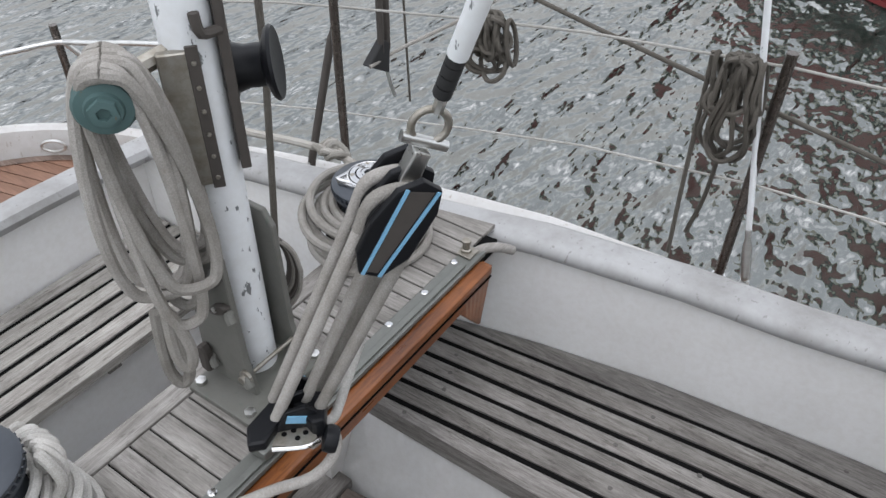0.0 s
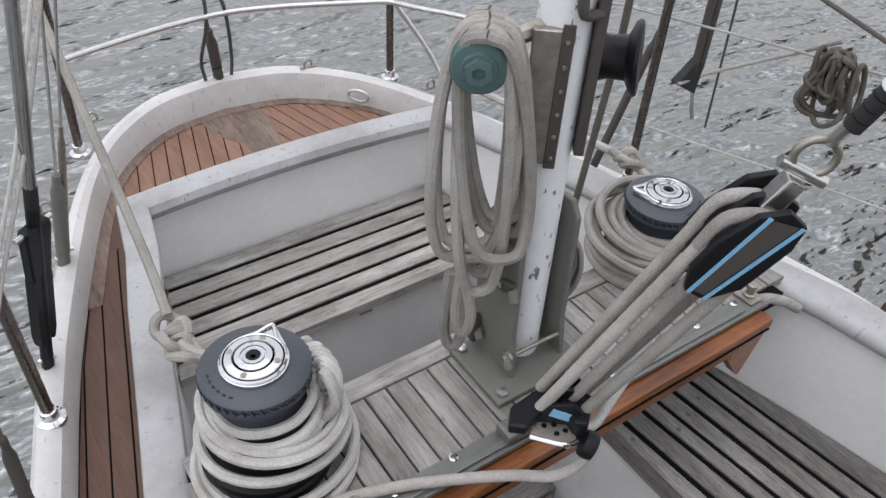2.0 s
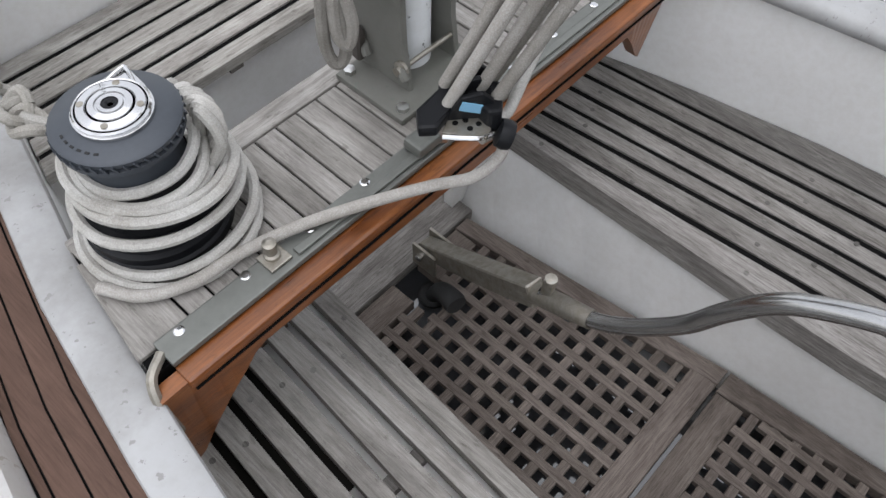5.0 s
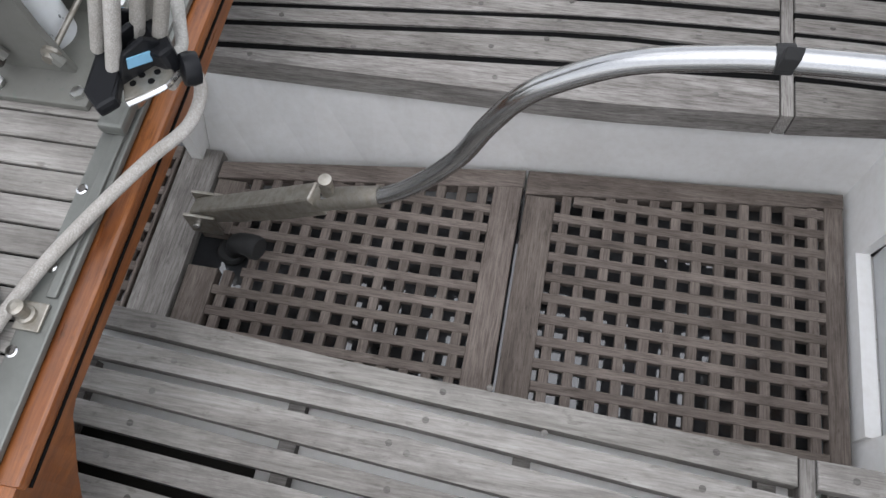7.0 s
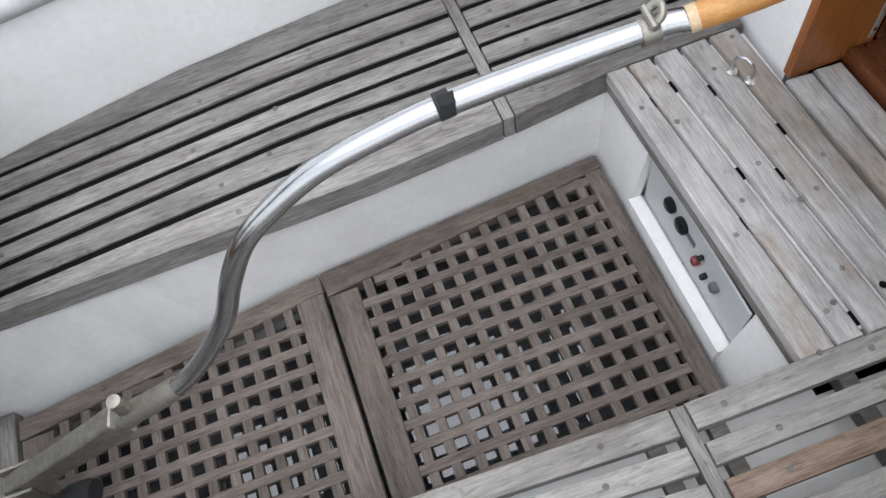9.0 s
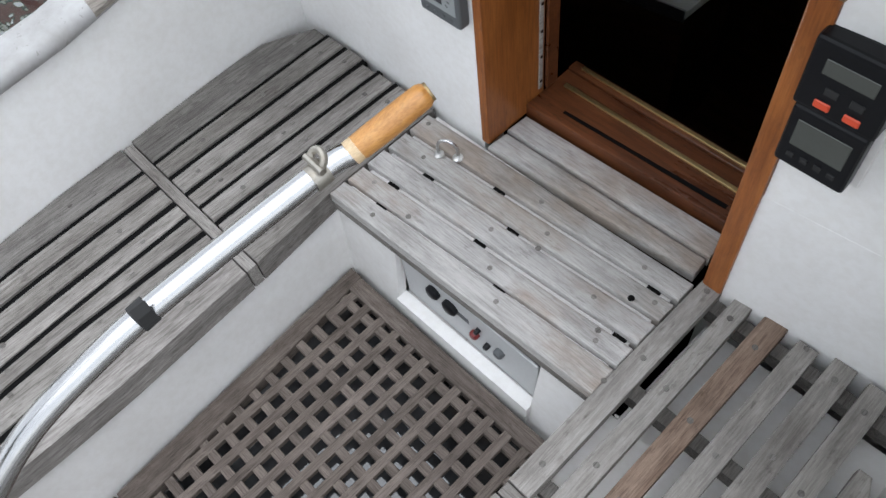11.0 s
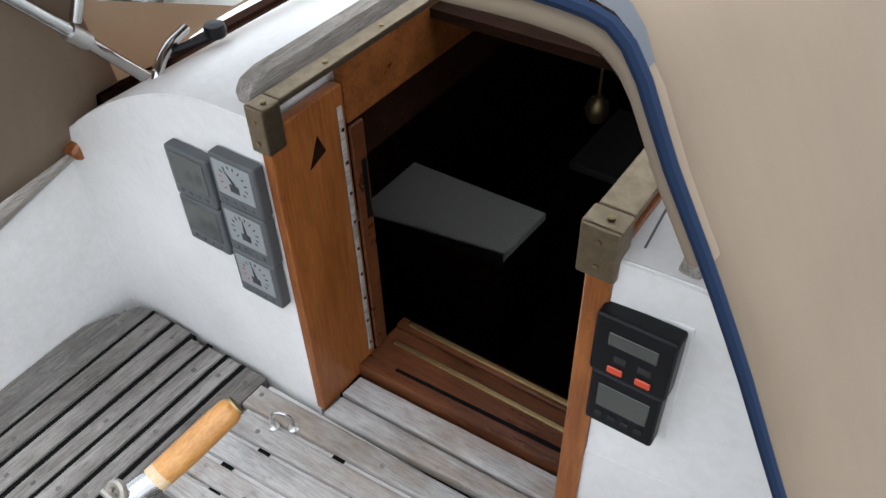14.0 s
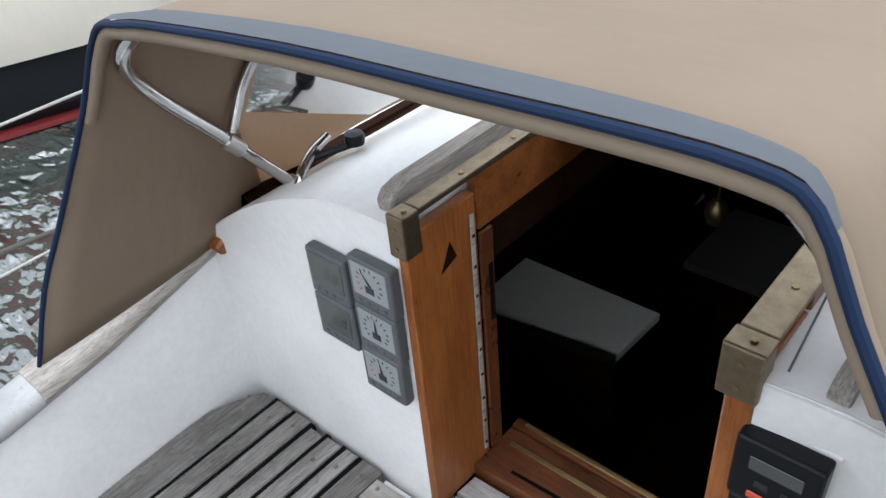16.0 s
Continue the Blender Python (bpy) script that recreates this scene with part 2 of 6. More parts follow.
dark_red = plain("dark_red_plastic", (0.16, 0.02, 0.02), 0.4, 0.0, 200, 0.1, 0.1)
# near-black tone that paints the shade beneath the benches
locker_shade = plain("under_bench_shade_black", (0.022, 0.02, 0.018), 0.9, 0.0, 40, 0.4)
panel_grey = plain("engine_panel_grey", (0.5, 0.51, 0.51), 0.45, 0.1, 120, 0.2, 0.1)
# table top tone lowered to carry the cabin shade in its colour
table_shade = plain("shade_darkened_table_top", (0.06, 0.058, 0.052), 0.5, 0.0, 30, 0.15, 0.05)
tray_white = plain("pale_worktop", (0.78, 0.78, 0.72), 0.4, 0.0, 30, 0.15, 0.05)
# wet glossy pan; the shade below the gratings is put into its colour
pan_shade = paint("wet_pan_shade_black", (0.07, 0.073, 0.078), 0.02, (0.2, 0.18, 0.16), 1.0, relief=0.02)
pan_shade.b.inputs["Specular IOR Level"].default_value = 1.0


for matt, gloss in ((black_plastic, 0.2), (caulk, 0.05), (dark_rubber, 0.2), (locker_shade, 0.1)):
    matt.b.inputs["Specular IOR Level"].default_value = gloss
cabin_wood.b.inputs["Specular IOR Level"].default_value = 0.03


def canvas_mat(name, color):
    m = Mat(name, color, 0.8, spec=0.2)
    w = m.noise(700, 2, 0.5)
    d = m.noise(2.5, 6, 0.65, (1, 1, 1), 2.0)
    m.base(m.mix(color, m.ramp(d, [(0.35, color), (0.75, tuple(c * 0.68 for c in color))]), 0.5))
    fold = m.noise(5, 3, 0.5, (1.0, 2.2, 1.0), 6.0)
    m.bump(w, 0.25, 0.0006).bump(fold, 0.35, 0.02)
    thin = m.n.new("ShaderNodeBsdfTranslucent")
    thin.inputs["Color"].default_value = rgb(color[0] * 1.3, color[1] * 0.95, color[2] * 0.7)
    both = m.n.new("ShaderNodeMixShader")
    both.inputs[0].default_value = 0.22
    m.l.new(m.b.outputs[0], both.inputs[1])
    m.l.new(thin.outputs[0], both.inputs[2])
    m.l.new(both.outputs[0], m.n["Material Output"].inputs["Surface"])
    return m


canvas = canvas_mat("beige_canvas", (0.255, 0.2, 0.145))
canvas_pale = canvas_mat("pale_cover_canvas", (0.5, 0.47, 0.4))
trim_blue = canvas_mat("navy_blue_trim", (0.012, 0.025, 0.06))
trim_faded = canvas_mat("faded_blue_trim", (0.115, 0.125, 0.138))


def glassy(name, tint=(0.9, 0.93, 0.93), rough=0.06):
    m = Mat(name, tint, rough)
    mixn = m.n.new("ShaderNodeMixShader")
    tr = m.n.new("ShaderNodeBsdfTransparent")
    tr.inputs[0].default_value = rgb(*tint)
    gl = m.n.new("ShaderNodeBsdfGlossy")
    gl.inputs["Roughness"].default_value = rough
    fr = m.n.new("ShaderNodeFresnel")
    fr.inputs[0].default_value = 1.45
    m.l.new(fr.outputs[0], mixn.inputs[0])
    m.l.new(tr.outputs[0], mixn.inputs[1])
    m.l.new(gl.outputs[0], mixn.inputs[2])
    m.l.new(mixn.outputs[0], m.n["Material Output"].inputs["Surface"])
    return m


vinyl = glassy("clear_vinyl", (0.86, 0.88, 0.88))


def water_mat():
    m = Mat("harbour_water", (0.045, 0.056, 0.048), 0.03, spec=1.0)
    m.b.inputs["IOR"].default_value = 1.85
    a = m.noise(1.6, 2, 0.5, (0.9, 1.7, 1))
    b = m.noise(4.6, 2, 0.5, (0.8, 1.7, 1), 5.0)
    c = m.noise(13, 2, 0.5, (0.8, 1.5, 1), 8.0)
    m.bump(a, 1.0, 0.3).bump(b, 1.0, 0.17).bump(c, 0.6, 0.025)
    return m


water = water_mat()


# ---- mesh helpers ----
def finish(name, bm, mat, parent=None, label="", smooth=False):
    me = bpy.data.meshes.new(name)
    bmesh.ops.recalc_face_normals(bm, faces=bm.faces)
    bm.to_mesh(me)
    bm.free()
    if smooth:
        me.polygons.foreach_set("use_smooth", [True] * len(me.polygons))
        me.set_sharp_from_angle(angle=radians(40))
    me.materials.append(mat.m)
    ob = new(name, me)
    if parent:
        ob.parent = parent
    if label:
        ob["label"] = label
    return ob


def part(name, bm, mat, parent, label="", smooth=False):
    """One mesh object under a thing or a part."""
    return finish(name, bm, mat, parent, label, smooth)


def thing(name, label, category, group="", at=(0, 0, 0), kind=""):
    """An Empty at a thing's base that parents its parts."""
    ob = new(name)
    ob.empty_display_size = 0.05
    ob.location = at
    bpy.context.view_layer.update()
    return tagged(ob, label, category, group, kind)


def bev(bm, w, seg=2):
    if w > 0:
        bmesh.ops.bevel(bm, geom=list(bm.edges), offset=w, segments=seg, profile=0.6, affect="EDGES", clamp_overlap=True)
    return bm


def box(lo, hi, b=0.0, seg=2):
    bm = bmesh.new()
    bmesh.ops.create_cube(bm, size=1.0)
    for v in bm.verts:
        v.co = Vector([(l + h) / 2 + c * (h - l) for l, h, c in zip(lo, hi, v.co)])
    return bev(bm, b, seg)


def prism(poly, z0, z1, b=0.0, seg=1):
    """An upright block over a plan outline."""
    bm = bmesh.new()
    lo = [bm.verts.new((x, y, z0)) for x, y in poly]
    hi = [bm.verts.new((x, y, z1)) for x, y in poly]
    bm.faces.new(lo[::-1])
    bm.faces.new(hi)
    n = len(poly)
    for k in range(n):
        bm.faces.new((lo[k], lo[(k + 1) % n], hi[(k + 1) % n], hi[k]))
    if b > 0:
        top = [e for e in bm.edges if all(v in hi for v in e.verts)]
        bmesh.ops.bevel(bm, geom=top, offset=b, segments=seg, profile=0.6, affect="EDGES", clamp_overlap=True)
    return bm


def loft(rings, closed=True, caps=True):
    """A skin over rows of points; closed: each row is a loop."""
    bm = bmesh.new()
    vs = [[bm.verts.new(p) for p in r] for r in rings]
    n = len(rings[0])
    for a, b in zip(vs, vs[1:]):
        for k in range(n if closed else n - 1):
            j = (k + 1) % n
            bm.faces.new((a[k], a[j], b[j], b[k]))
    if caps and closed:
        bm.faces.new(vs[0][::-1])
        bm.faces.new(vs[-1])
    return bm


def smooth_path(pts, per=6):
    """A Catmull-Rom curve through points."""
    p = [Vector(q) for q in pts]
    p = [2 * p[0] - p[1]] + p + [2 * p[-1] - p[-2]]
    out = []
    for a, b, c, d in zip(p, p[1:], p[2:], p[3:]):
        for k in range(per):
            t = k / per
            out.append(0.5 * (2 * b + (c - a) * t + (2 * a - 5 * b + 4 * c - d) * t * t + (3 * b - a - 3 * c + d) * t ** 3))
    return out + [p[-2]]


def tube(pts, r, n=8, per=6, taper=None):
    """A round tube along a smooth path; per=0 keeps straight pieces."""
    path = smooth_path(pts, per) if per else [Vector(q) for q in pts]
    rings, up = [], None
    for k, q in enumerate(path):
        d = (path[min(k + 1, len(path) - 1)] - path[max(k - 1, 0)]).normalized()
        if up is None:
            up = d.orthogonal().normalized()
        up = (up - d * up.dot(d)).normalized()
        side = d.cross(up)
        rad = r if taper is None else r * taper(k / (len(path) - 1))
        rings.append([q + rad * (math.cos(a) * up + math.sin(a) * side) for a in (2 * math.pi * j / n for j in range(n))])
    return loft(rings)


def lathe(profile, center, n=32, axis=None):
    """A turned body: radius and height pairs about an axis through the centre."""
    c = Vector(center)
    rot = Vector((0, 0, 1)).rotation_difference(Vector(axis)) if axis is not None else None
    rings = []
    for r, h in profile:
        ring = [Vector((r * math.cos(2 * math.pi * k / n), r * math.sin(2 * math.pi * k / n), h)) for k in range(n)]
        rings.append([c + (rot @ v if rot else v) for v in ring])
    return loft(rings)


def join(*bms):
    out = bmesh.new()
    for b in bms:
        me = bpy.data.meshes.new("tmp")
        b.to_mesh(me)
        b.free()
        out.from_mesh(me)
        bpy.data.meshes.remove(me)
    return out


def rope(name, pts, r, mat, label, category="rope", per=8, group=""):
    return tagged(finish(name, tube(pts, r, 8, per), mat, smooth=True), label, category, group)


def lerp_table(table, y):
    ys, vs = zip(*table)
    return float(np.interp(y, ys, vs))

# ---- the plan of the boat: x to port, y aft, z up from the cockpit sole ----
SEAT = 0.257
W = [(-0.42, 0.82), (0.0, 0.815), (0.4, 0.79), (0.85, 0.755), (1.085, 0.737), (1.2, 0.718), (1.5, 0.668), (1.7, 0.618), (2.0, 0.546), (2.2, 0.494), (2.37, 0.455)]
RAIL = [(-0.42, 0.725), (-0.25, 0.685), (-0.05, 0.635), (0.2, 0.6), (0.6, 0.585), (1.2, 0.6), (2.0, 0.575), (2.37, 0.535)]
WELL = [(0.0, 0.3), (0.544, 0.268), (1.065, 0.22), (1.46, 0.16)]
INNER = {1: [(-0.04, 0.325), (0.2, 0.3), (0.6, 0.274), (1.45, 0.275)], -1: [(-0.39, 0.376), (0.17, 0.366), (0.93, 0.336), (1.45, 0.297)]}
WELL_S = [(0.0, 0.345), (1.46, 0.3)]


W_PORT = [(-0.42, 0.82), (0.0, 0.805), (0.4, 0.782), (0.85, 0.738), (1.2, 0.676), (1.45, 0.618), (1.7, 0.575), (2.0, 0.525), (2.2, 0.49), (2.37, 0.46)]


def half(y, side=-1):
    return lerp_table(W if side < 0 else W_PORT, y)


def rail_z(y):
    return lerp_table(RAIL, y)


# water to the horizon
bm = bmesh.new()
bmesh.ops.create_grid(bm, x_segments=4, y_segments=4, size=400)
for v in bm.verts:
    v.co.z = -0.75
tagged(finish("water", bm, water), "grey-green rippled harbour water under an overcast sky", "water", kind="structure")

# hull sides and bulwark, symmetric about the centreline
HULL = [(-6.4, 0.12), (-5.6, 0.46), (-4.5, 0.76), (-3.2, 0.95), (-1.5, 1.07), (-0.4, 1.045), (0.6, 1.015), (1.0, 1.008), (1.3, 0.988), (1.5, 0.952), (1.75, 0.888), (2.1, 0.79), (2.45, 0.66), (2.7, 0.55), (2.86, 0.452), (2.98, 0.335), (3.06, 0.2), (3.095, 0.0)]


def sheer(y):
    return 0.42 + 0.02 * max(0, y - 1.5) + 0.05 * max(0, -y)


_h = smooth_path([(y, w, 0) for y, w in HULL], 6)
HULL = [(p.x, max(p.y, 0.0)) for p in _h]


def hull_ring(inset, dz, drop=0.0):
    pts = []
    ys = [-6.4, -6.0, -5.6, -5.1, -4.5, -3.8, -3.2, -2.4, -1.5, -0.8, -0.2, 0.4, 0.9, 1.3, 1.55, 1.75, 1.95, 2.1, 2.2, 2.28, 2.37, 2.45, 2.52, 2.58, 2.64, 2.7, 2.75, 2.79, 2.83, 2.86, 2.89, 2.92, 2.95, 2.98, 3.0, 3.03, 3.045, 3.06, 3.07, 3.08, 3.088, 3.095]
    yt, wt = zip(*HULL)
    for y in ys:
        w = float(np.interp(y, yt, wt))
        k = max(0.0, (y - 2.2) / 0.9) ** 1.5
        pts.append((max(w - inset * (1 - 0.75 * k), 0.0), y - inset * k, sheer(y) + dz - drop))
    full = pts + [(-x, y, z) for x, y, z in reversed(pts[:-1])]
    return full


hull_rings = [hull_ring(0.28, -1.3), hull_ring(0.1, -0.75), hull_ring(0.02, -0.25), hull_ring(-0.005, -0.05), hull_ring(-0.008, -0.012), hull_ring(0.004, 0.004),
              hull_ring(0.03, 0.01), hull_ring(0.052, 0.0), hull_ring(0.058, -0.02), hull_ring(0.066, -0.075), hull_ring(0.068, -0.14)]
hull = thing("hull", "white sailing boat hull with a worn painted bulwark", "boat hull", kind="structure")
part("bulwark", loft(hull_rings, closed=False), bulwark_paint, hull, "worn off-white bulwark with a rounded rail", True)

# side and aft deck: bed, then planks of their own
DECK = 0.352
inner_ring = [(x, y) for x, y, z in hull_ring(0.064, 0)]
bm = prism(inner_ring, DECK - 0.02, DECK, 0)
deck = tagged(finish("side_deck", bm, caulk), "red-brown planked side and aft deck with dark seams", "deck", kind="structure")
# the cockpit is cut out of the deck bed
cut_y = (-3.1, -0.42, 0, 0.4, 0.85, 1.2, 1.5, 1.7, 2.0, 2.2, 2.46)
cut = [(half(y, 1) + 0.03, y) for y in cut_y] + [(-half(y) - 0.03, y) for y in reversed(cut_y)]
cutter = finish("deck_opening", prism(cut, 0.0, 0.8), caulk)
md = deck.modifiers.new("opening", "BOOLEAN")
md.object, md.solver = cutter, "EXACT"
dg = bpy.context.evaluated_depsgraph_get()
bpy.context.view_layer.update()
cut_mesh = bpy.data.meshes.new_from_object(deck.evaluated_get(bpy.context.evaluated_depsgraph_get()))
deck.modifiers.clear()
deck.data = cut_mesh
bpy.data.objects.remove(cutter)


def side_plank(side, k, ys):
    """Planks that follow the coaming, from the inside out."""
    a, b = [], []
    for y in ys:
        hw = half(min(y, 2.37), side) - max(0, y - 2.37) * 0.25
        yt, wt = zip(*HULL)
        out = float(np.interp(y, yt, wt)) - 0.068
        i0 = hw + 0.056 + k * 0.048
        i1 = min(i0 + 0.0435, out)
        i0 = min(i0, out - 0.0005)
        a.append((side * i0, y))
        b.append((side * max(i1, i0 + 0.0004), y))
    return a + b[::-1]


for side in (1, -1):
    for k in range(6):
        ys = [-1.4, -0.9, -0.4, 0, 0.4, 0.8, 1.2, 1.5, 1.8, 2.1, 2.35, 2.55, 2.7]
        part("plank", prism(side_plank(side, k, ys), DECK - 0.004, DECK + 0.004), side_teak, deck)
# aft deck planks splay out from the centreline behind the cockpit
AFT_EDGE = [(x, y) for x, y, z in hull_ring(0.09, 0) if y > 2.3]


def aft_limit(x):
    """Where the margin plank begins at a given distance from the centreline."""
    pts = sorted((abs(px), py) for px, py in AFT_EDGE if px >= 0)
    return float(np.interp(abs(x), [p[0] for p in pts], [p[1] for p in pts]))


for side in (1, -1):
    for k in range(14):
        near, cells = 0.03 + k * 0.047, []
        for edge in (near, near + 0.043):
            y, x = 2.475, edge * 1.0 + 0.05
            cells.append([])
            while y < 3.0:
                x = edge + 0.05 - 0.25 * (y - 2.475)
                if y >= aft_limit(x) or x < 0.012:
                    break
                cells[-1].append((side * x, y))
                y += 0.02
        if len(cells[0]) > 1 and len(cells[1]) > 1:
            part("plank", prism(cells[0] + cells[1][::-1], DECK - 0.004, DECK + 0.0045), aft_teak if k < 9 else side_teak, deck)
king = [(0.01, 2.475), (0.075, 2.475), (0.06, 2.62), (0.08, 2.75), (0.11, 2.9), (0.1, 3.0), (-0.1, 3.0), (-0.1, 2.9), (-0.03, 2.78), (-0.03, 2.62), (-0.055, 2.475)]
part("stained_patch", prism(king, DECK - 0.004, DECK + 0.0052), margin_mat, deck, "grey stained wood between the splayed planks")
stern = hull_ring(0.062, 0), hull_ring(0.104, 0)
part("margin_plank", loft([[(x, y, DECK + 0.007) for x, y, z in ring if y > 2.2] for ring in stern], closed=False), margin_mat, deck, "grey-brown margin plank")

# coamings: a wall each side with a rounded rail on top, and one across the stern end
YS = [-0.42, -0.25, -0.05, 0.2, 0.4, 0.6, 0.85, 1.05, 1.2, 1.35, 1.5, 1.7, 1.85, 2.0, 2.2, 2.42]
for side, nm in ((1, "coaming_port"), (-1, "coaming_starboard")):
    rings = []
    for y in YS:
        w, z = half(y, side), rail_z(y)
        rings.append([(side * (w + d), y, zz) for d, zz in ((0.0, 0.0), (0.0, z - 0.045), (0.048, z - 0.045), (0.048, 0.0))])
    ob = tagged(finish(nm, loft(rings), white_gel), "white cockpit coaming with a worn rounded top rail", "coaming", kind="structure")
    rings = []
    for y in YS:
        w, z = half(y, side), rail_z(y)
        prof = [(-0.012, -0.044), (-0.02, -0.036), (-0.023, -0.022), (-0.016, -0.008), (-0.002, -0.001), (0.016, 0.001), (0.036, 0.001), (0.05, -0.004), (0.058, -0.016), (0.06, -0.028), (0.054, -0.045)]
        if side < 0:
            prof = [(-0.014, -0.045), (-0.019, -0.04), (-0.02, -0.012), (-0.017, -0.004), (-0.009, 0.0), (0.02, 0.001), (0.047, 0.0), (0.056, -0.004), (0.059, -0.012), (0.059, -0.04), (0.054, -0.045)]
        wide = 0.026 if side > 0 else 0.0
        prof = [(d + wide if d > 0.03 else d, dz) for d, dz in prof]
        rings.append([(side * (w + d), y, z + dz) for d, dz in prof])
    part("rail", loft(rings), coam_paint, ob, "worn white rail with bare patches", True)
    if side > 0:
        bare = []
        for y in np.linspace(-0.41, 0.12, 8):
            w, z = half(y, side), rail_z(y)
            bare.append([(w + (d - 0.018) * 1.08 + 0.018, y, z + dz + 0.0035) for d, dz in prof[1:-1]])
        part("bare_cap", loft(bare), rail_wood, ob, "bare grey wooden end of the rail", True)
    # thin black strip along the underside of the rail
    seam = []
    for y in YS:
        w, z = half(y, side), rail_z(y)
        seam.append([(side * (w + d), y, z + dz) for d, dz in ((-0.003, -0.049), (-0.003, -0.0445), (0.01, -0.0445), (0.01, -0.049))])
    part("seam", loft(seam), caulk, ob, "dark strip under the rail")
rings = []
for x in np.linspace(-0.5, 0.5, 9):
    prof = [(2.372, -0.05), (2.36, -0.04), (2.355, -0.022), (2.365, -0.004), (2.385, 0.0), (2.425, 0.0), (2.442, -0.006), (2.45, -0.02), (2.448, -0.05)]
    rings.append([(x, yy + 0.02 * (1 - (x / 0.5) ** 2), 0.535 + zz + 0.01 * (1 - (x / 0.5) ** 2)) for yy, zz in prof])
aft = tagged(finish("coaming_aft", box((-0.47, 2.425, 0.0), (0.47, 2.465, 0.49)), white_gel), "white backrest of the aft bench with a rounded rail", "coaming", kind="structure")
part("rail", loft(rings), coam_paint, aft, "worn white rail", True)
part("seam", box((-0.46, 2.4165, 0.481), (0.46, 2.426, 0.4895)), caulk, aft, "dark strip under the aft rail")
# near-black sheet under the slats paints the shade below them
part("locker_board", box((-0.45, 2.11, 0.0), (0.45, 2.42, 0.02)), locker_shade, aft, "near-black board standing in for shade under the aft bench")

# cockpit well: walls, pan below the grating, seat tops of white moulding
well = thing("cockpit_well", "white moulded cockpit foot well", "cockpit", kind="structure")
PAN = -0.09
part("pan", box((-0.62, -0.05, PAN - 0.03), (0.62, 2.5, PAN)), pan_shade, well, "wet pan under the grating, near-black to give the holes shade")
for side in (1, -1):
    tab = WELL if side > 0 else WELL_S
    tab = [(-0.06, tab[0][1])] + [(float(y), lerp_table(tab, y)) for y in np.linspace(0.0, 1.46, 12)]
    lo = [(side * w, y, PAN) for y, w in tab] + [(side * (w + 0.14), y, PAN) for y, w in reversed(tab)]
    hi = [(side * (lerp_table(INNER[side], y) + 0.014), y, 0.2) for y, w in tab] + [(side * (w + 0.2), y, 0.2) for y, w in reversed(tab)]
    part("side_wall", loft([lo, hi]), white_well, well)
    poly = [(side * (lerp_table(INNER[side], y) + 0.05), y) for y in (-0.33, 0, 0.7, 1.44)] + [(side * (half(y, side) + 0.01), y) for y in (1.44, 1.2, 0.85, 0.4, 0, -0.33)]
    # port board is near-black to paint shade under the slats; starboard is white
    part("seat_base", prism(poly, *((0.0, 0.02) if side > 0 else (0.165, 0.18))), locker_shade if side > 0 else white_well, well, "board under the bench slats")
    if side < 0:
        # near-black sheet over the white board paints the shade near the beam
        part("locker_board", prism([(-0.34, 1.08), (-0.34, 1.44), (-0.66, 1.44), (-0.72, 1.08)], 0.181, 0.186), locker_shade, well, "near-black board standing in for shade at the aft end of the locker")
    i = 0.16 if side > 0 else 0.3
    poly = [(side * i, 1.462), (side * i, 1.49), (side * 0.66, 1.49), (side * 0.66, 1.462)]
    part("end_wall", prism(poly, PAN, 0.205), white_well, well)
# the front wall has a recess for the engine panel
for lo, hi in (((-0.37, -0.03, PAN), (-0.25, 0.0, 0.21)), ((0.142, -0.03, PAN), (0.37, 0.0, 0.21)), ((-0.25, -0.03, PAN), (0.142, 0.0, 0.03)), ((-0.25, -0.03, 0.195), (0.142, 0.0, 0.21))):
    bm = box(lo, hi)
    for v in bm.verts:
        v.co.y -= max(v.co.z, 0) * 0.16 + (0.02 if v.co.x < -0.1 else 0.0) * max(v.co.z, 0) / 0.2
    part("front_wall", bm, white_well, well)
bm = join(box((-0.25, -0.1, 0.0), (0.142, -0.028, 0.022)), box((-0.27, -0.12, 0.0), (-0.25, -0.03, 0.2)), box((0.142, -0.12, 0.0), (0.16, -0.03, 0.2)), box((-0.27, -0.14, 0.0), (0.16, -0.12, 0.2)))
for v in bm.verts:
    v.co.y -= max(v.co.z, 0) * 0.16 + (0.02 if v.co.x < -0.1 else 0.0) * max(v.co.z, 0) / 0.2
# greyer bulwark paint offsets the strong light on the ledge by colour
part("recess", bm, bulwark_paint, well)
part("bridge_riser", box((-0.35, -0.36, PAN), (0.35, -0.34, 0.2)), white_well, well)
part("aft_riser", box((-0.56, 2.07, PAN), (0.56, 2.1, 0.235)), white_well, well, "white riser under the aft bench")

# bulkhead with the companionway through it
OPEN_P, OPEN_S, BH = 0.16, -0.36, -0.345
blk = tagged(finish("bulkhead", prism([(0.175, BH), (0.84, BH - 0.004), (0.84, BH - 0.06), (0.175, BH - 0.06)], 0.0, 0.66), white_gel), "white cabin bulkhead beside the companionway", "wall", kind="structure")


def roof_z(x):
    return 0.985 - 0.28 * max(0.0, abs(x) - 0.3) ** 1.6 / 0.55 ** 1.6 - 0.02 * min(abs(x), 0.3)


def roof_half(y):
    return 0.86


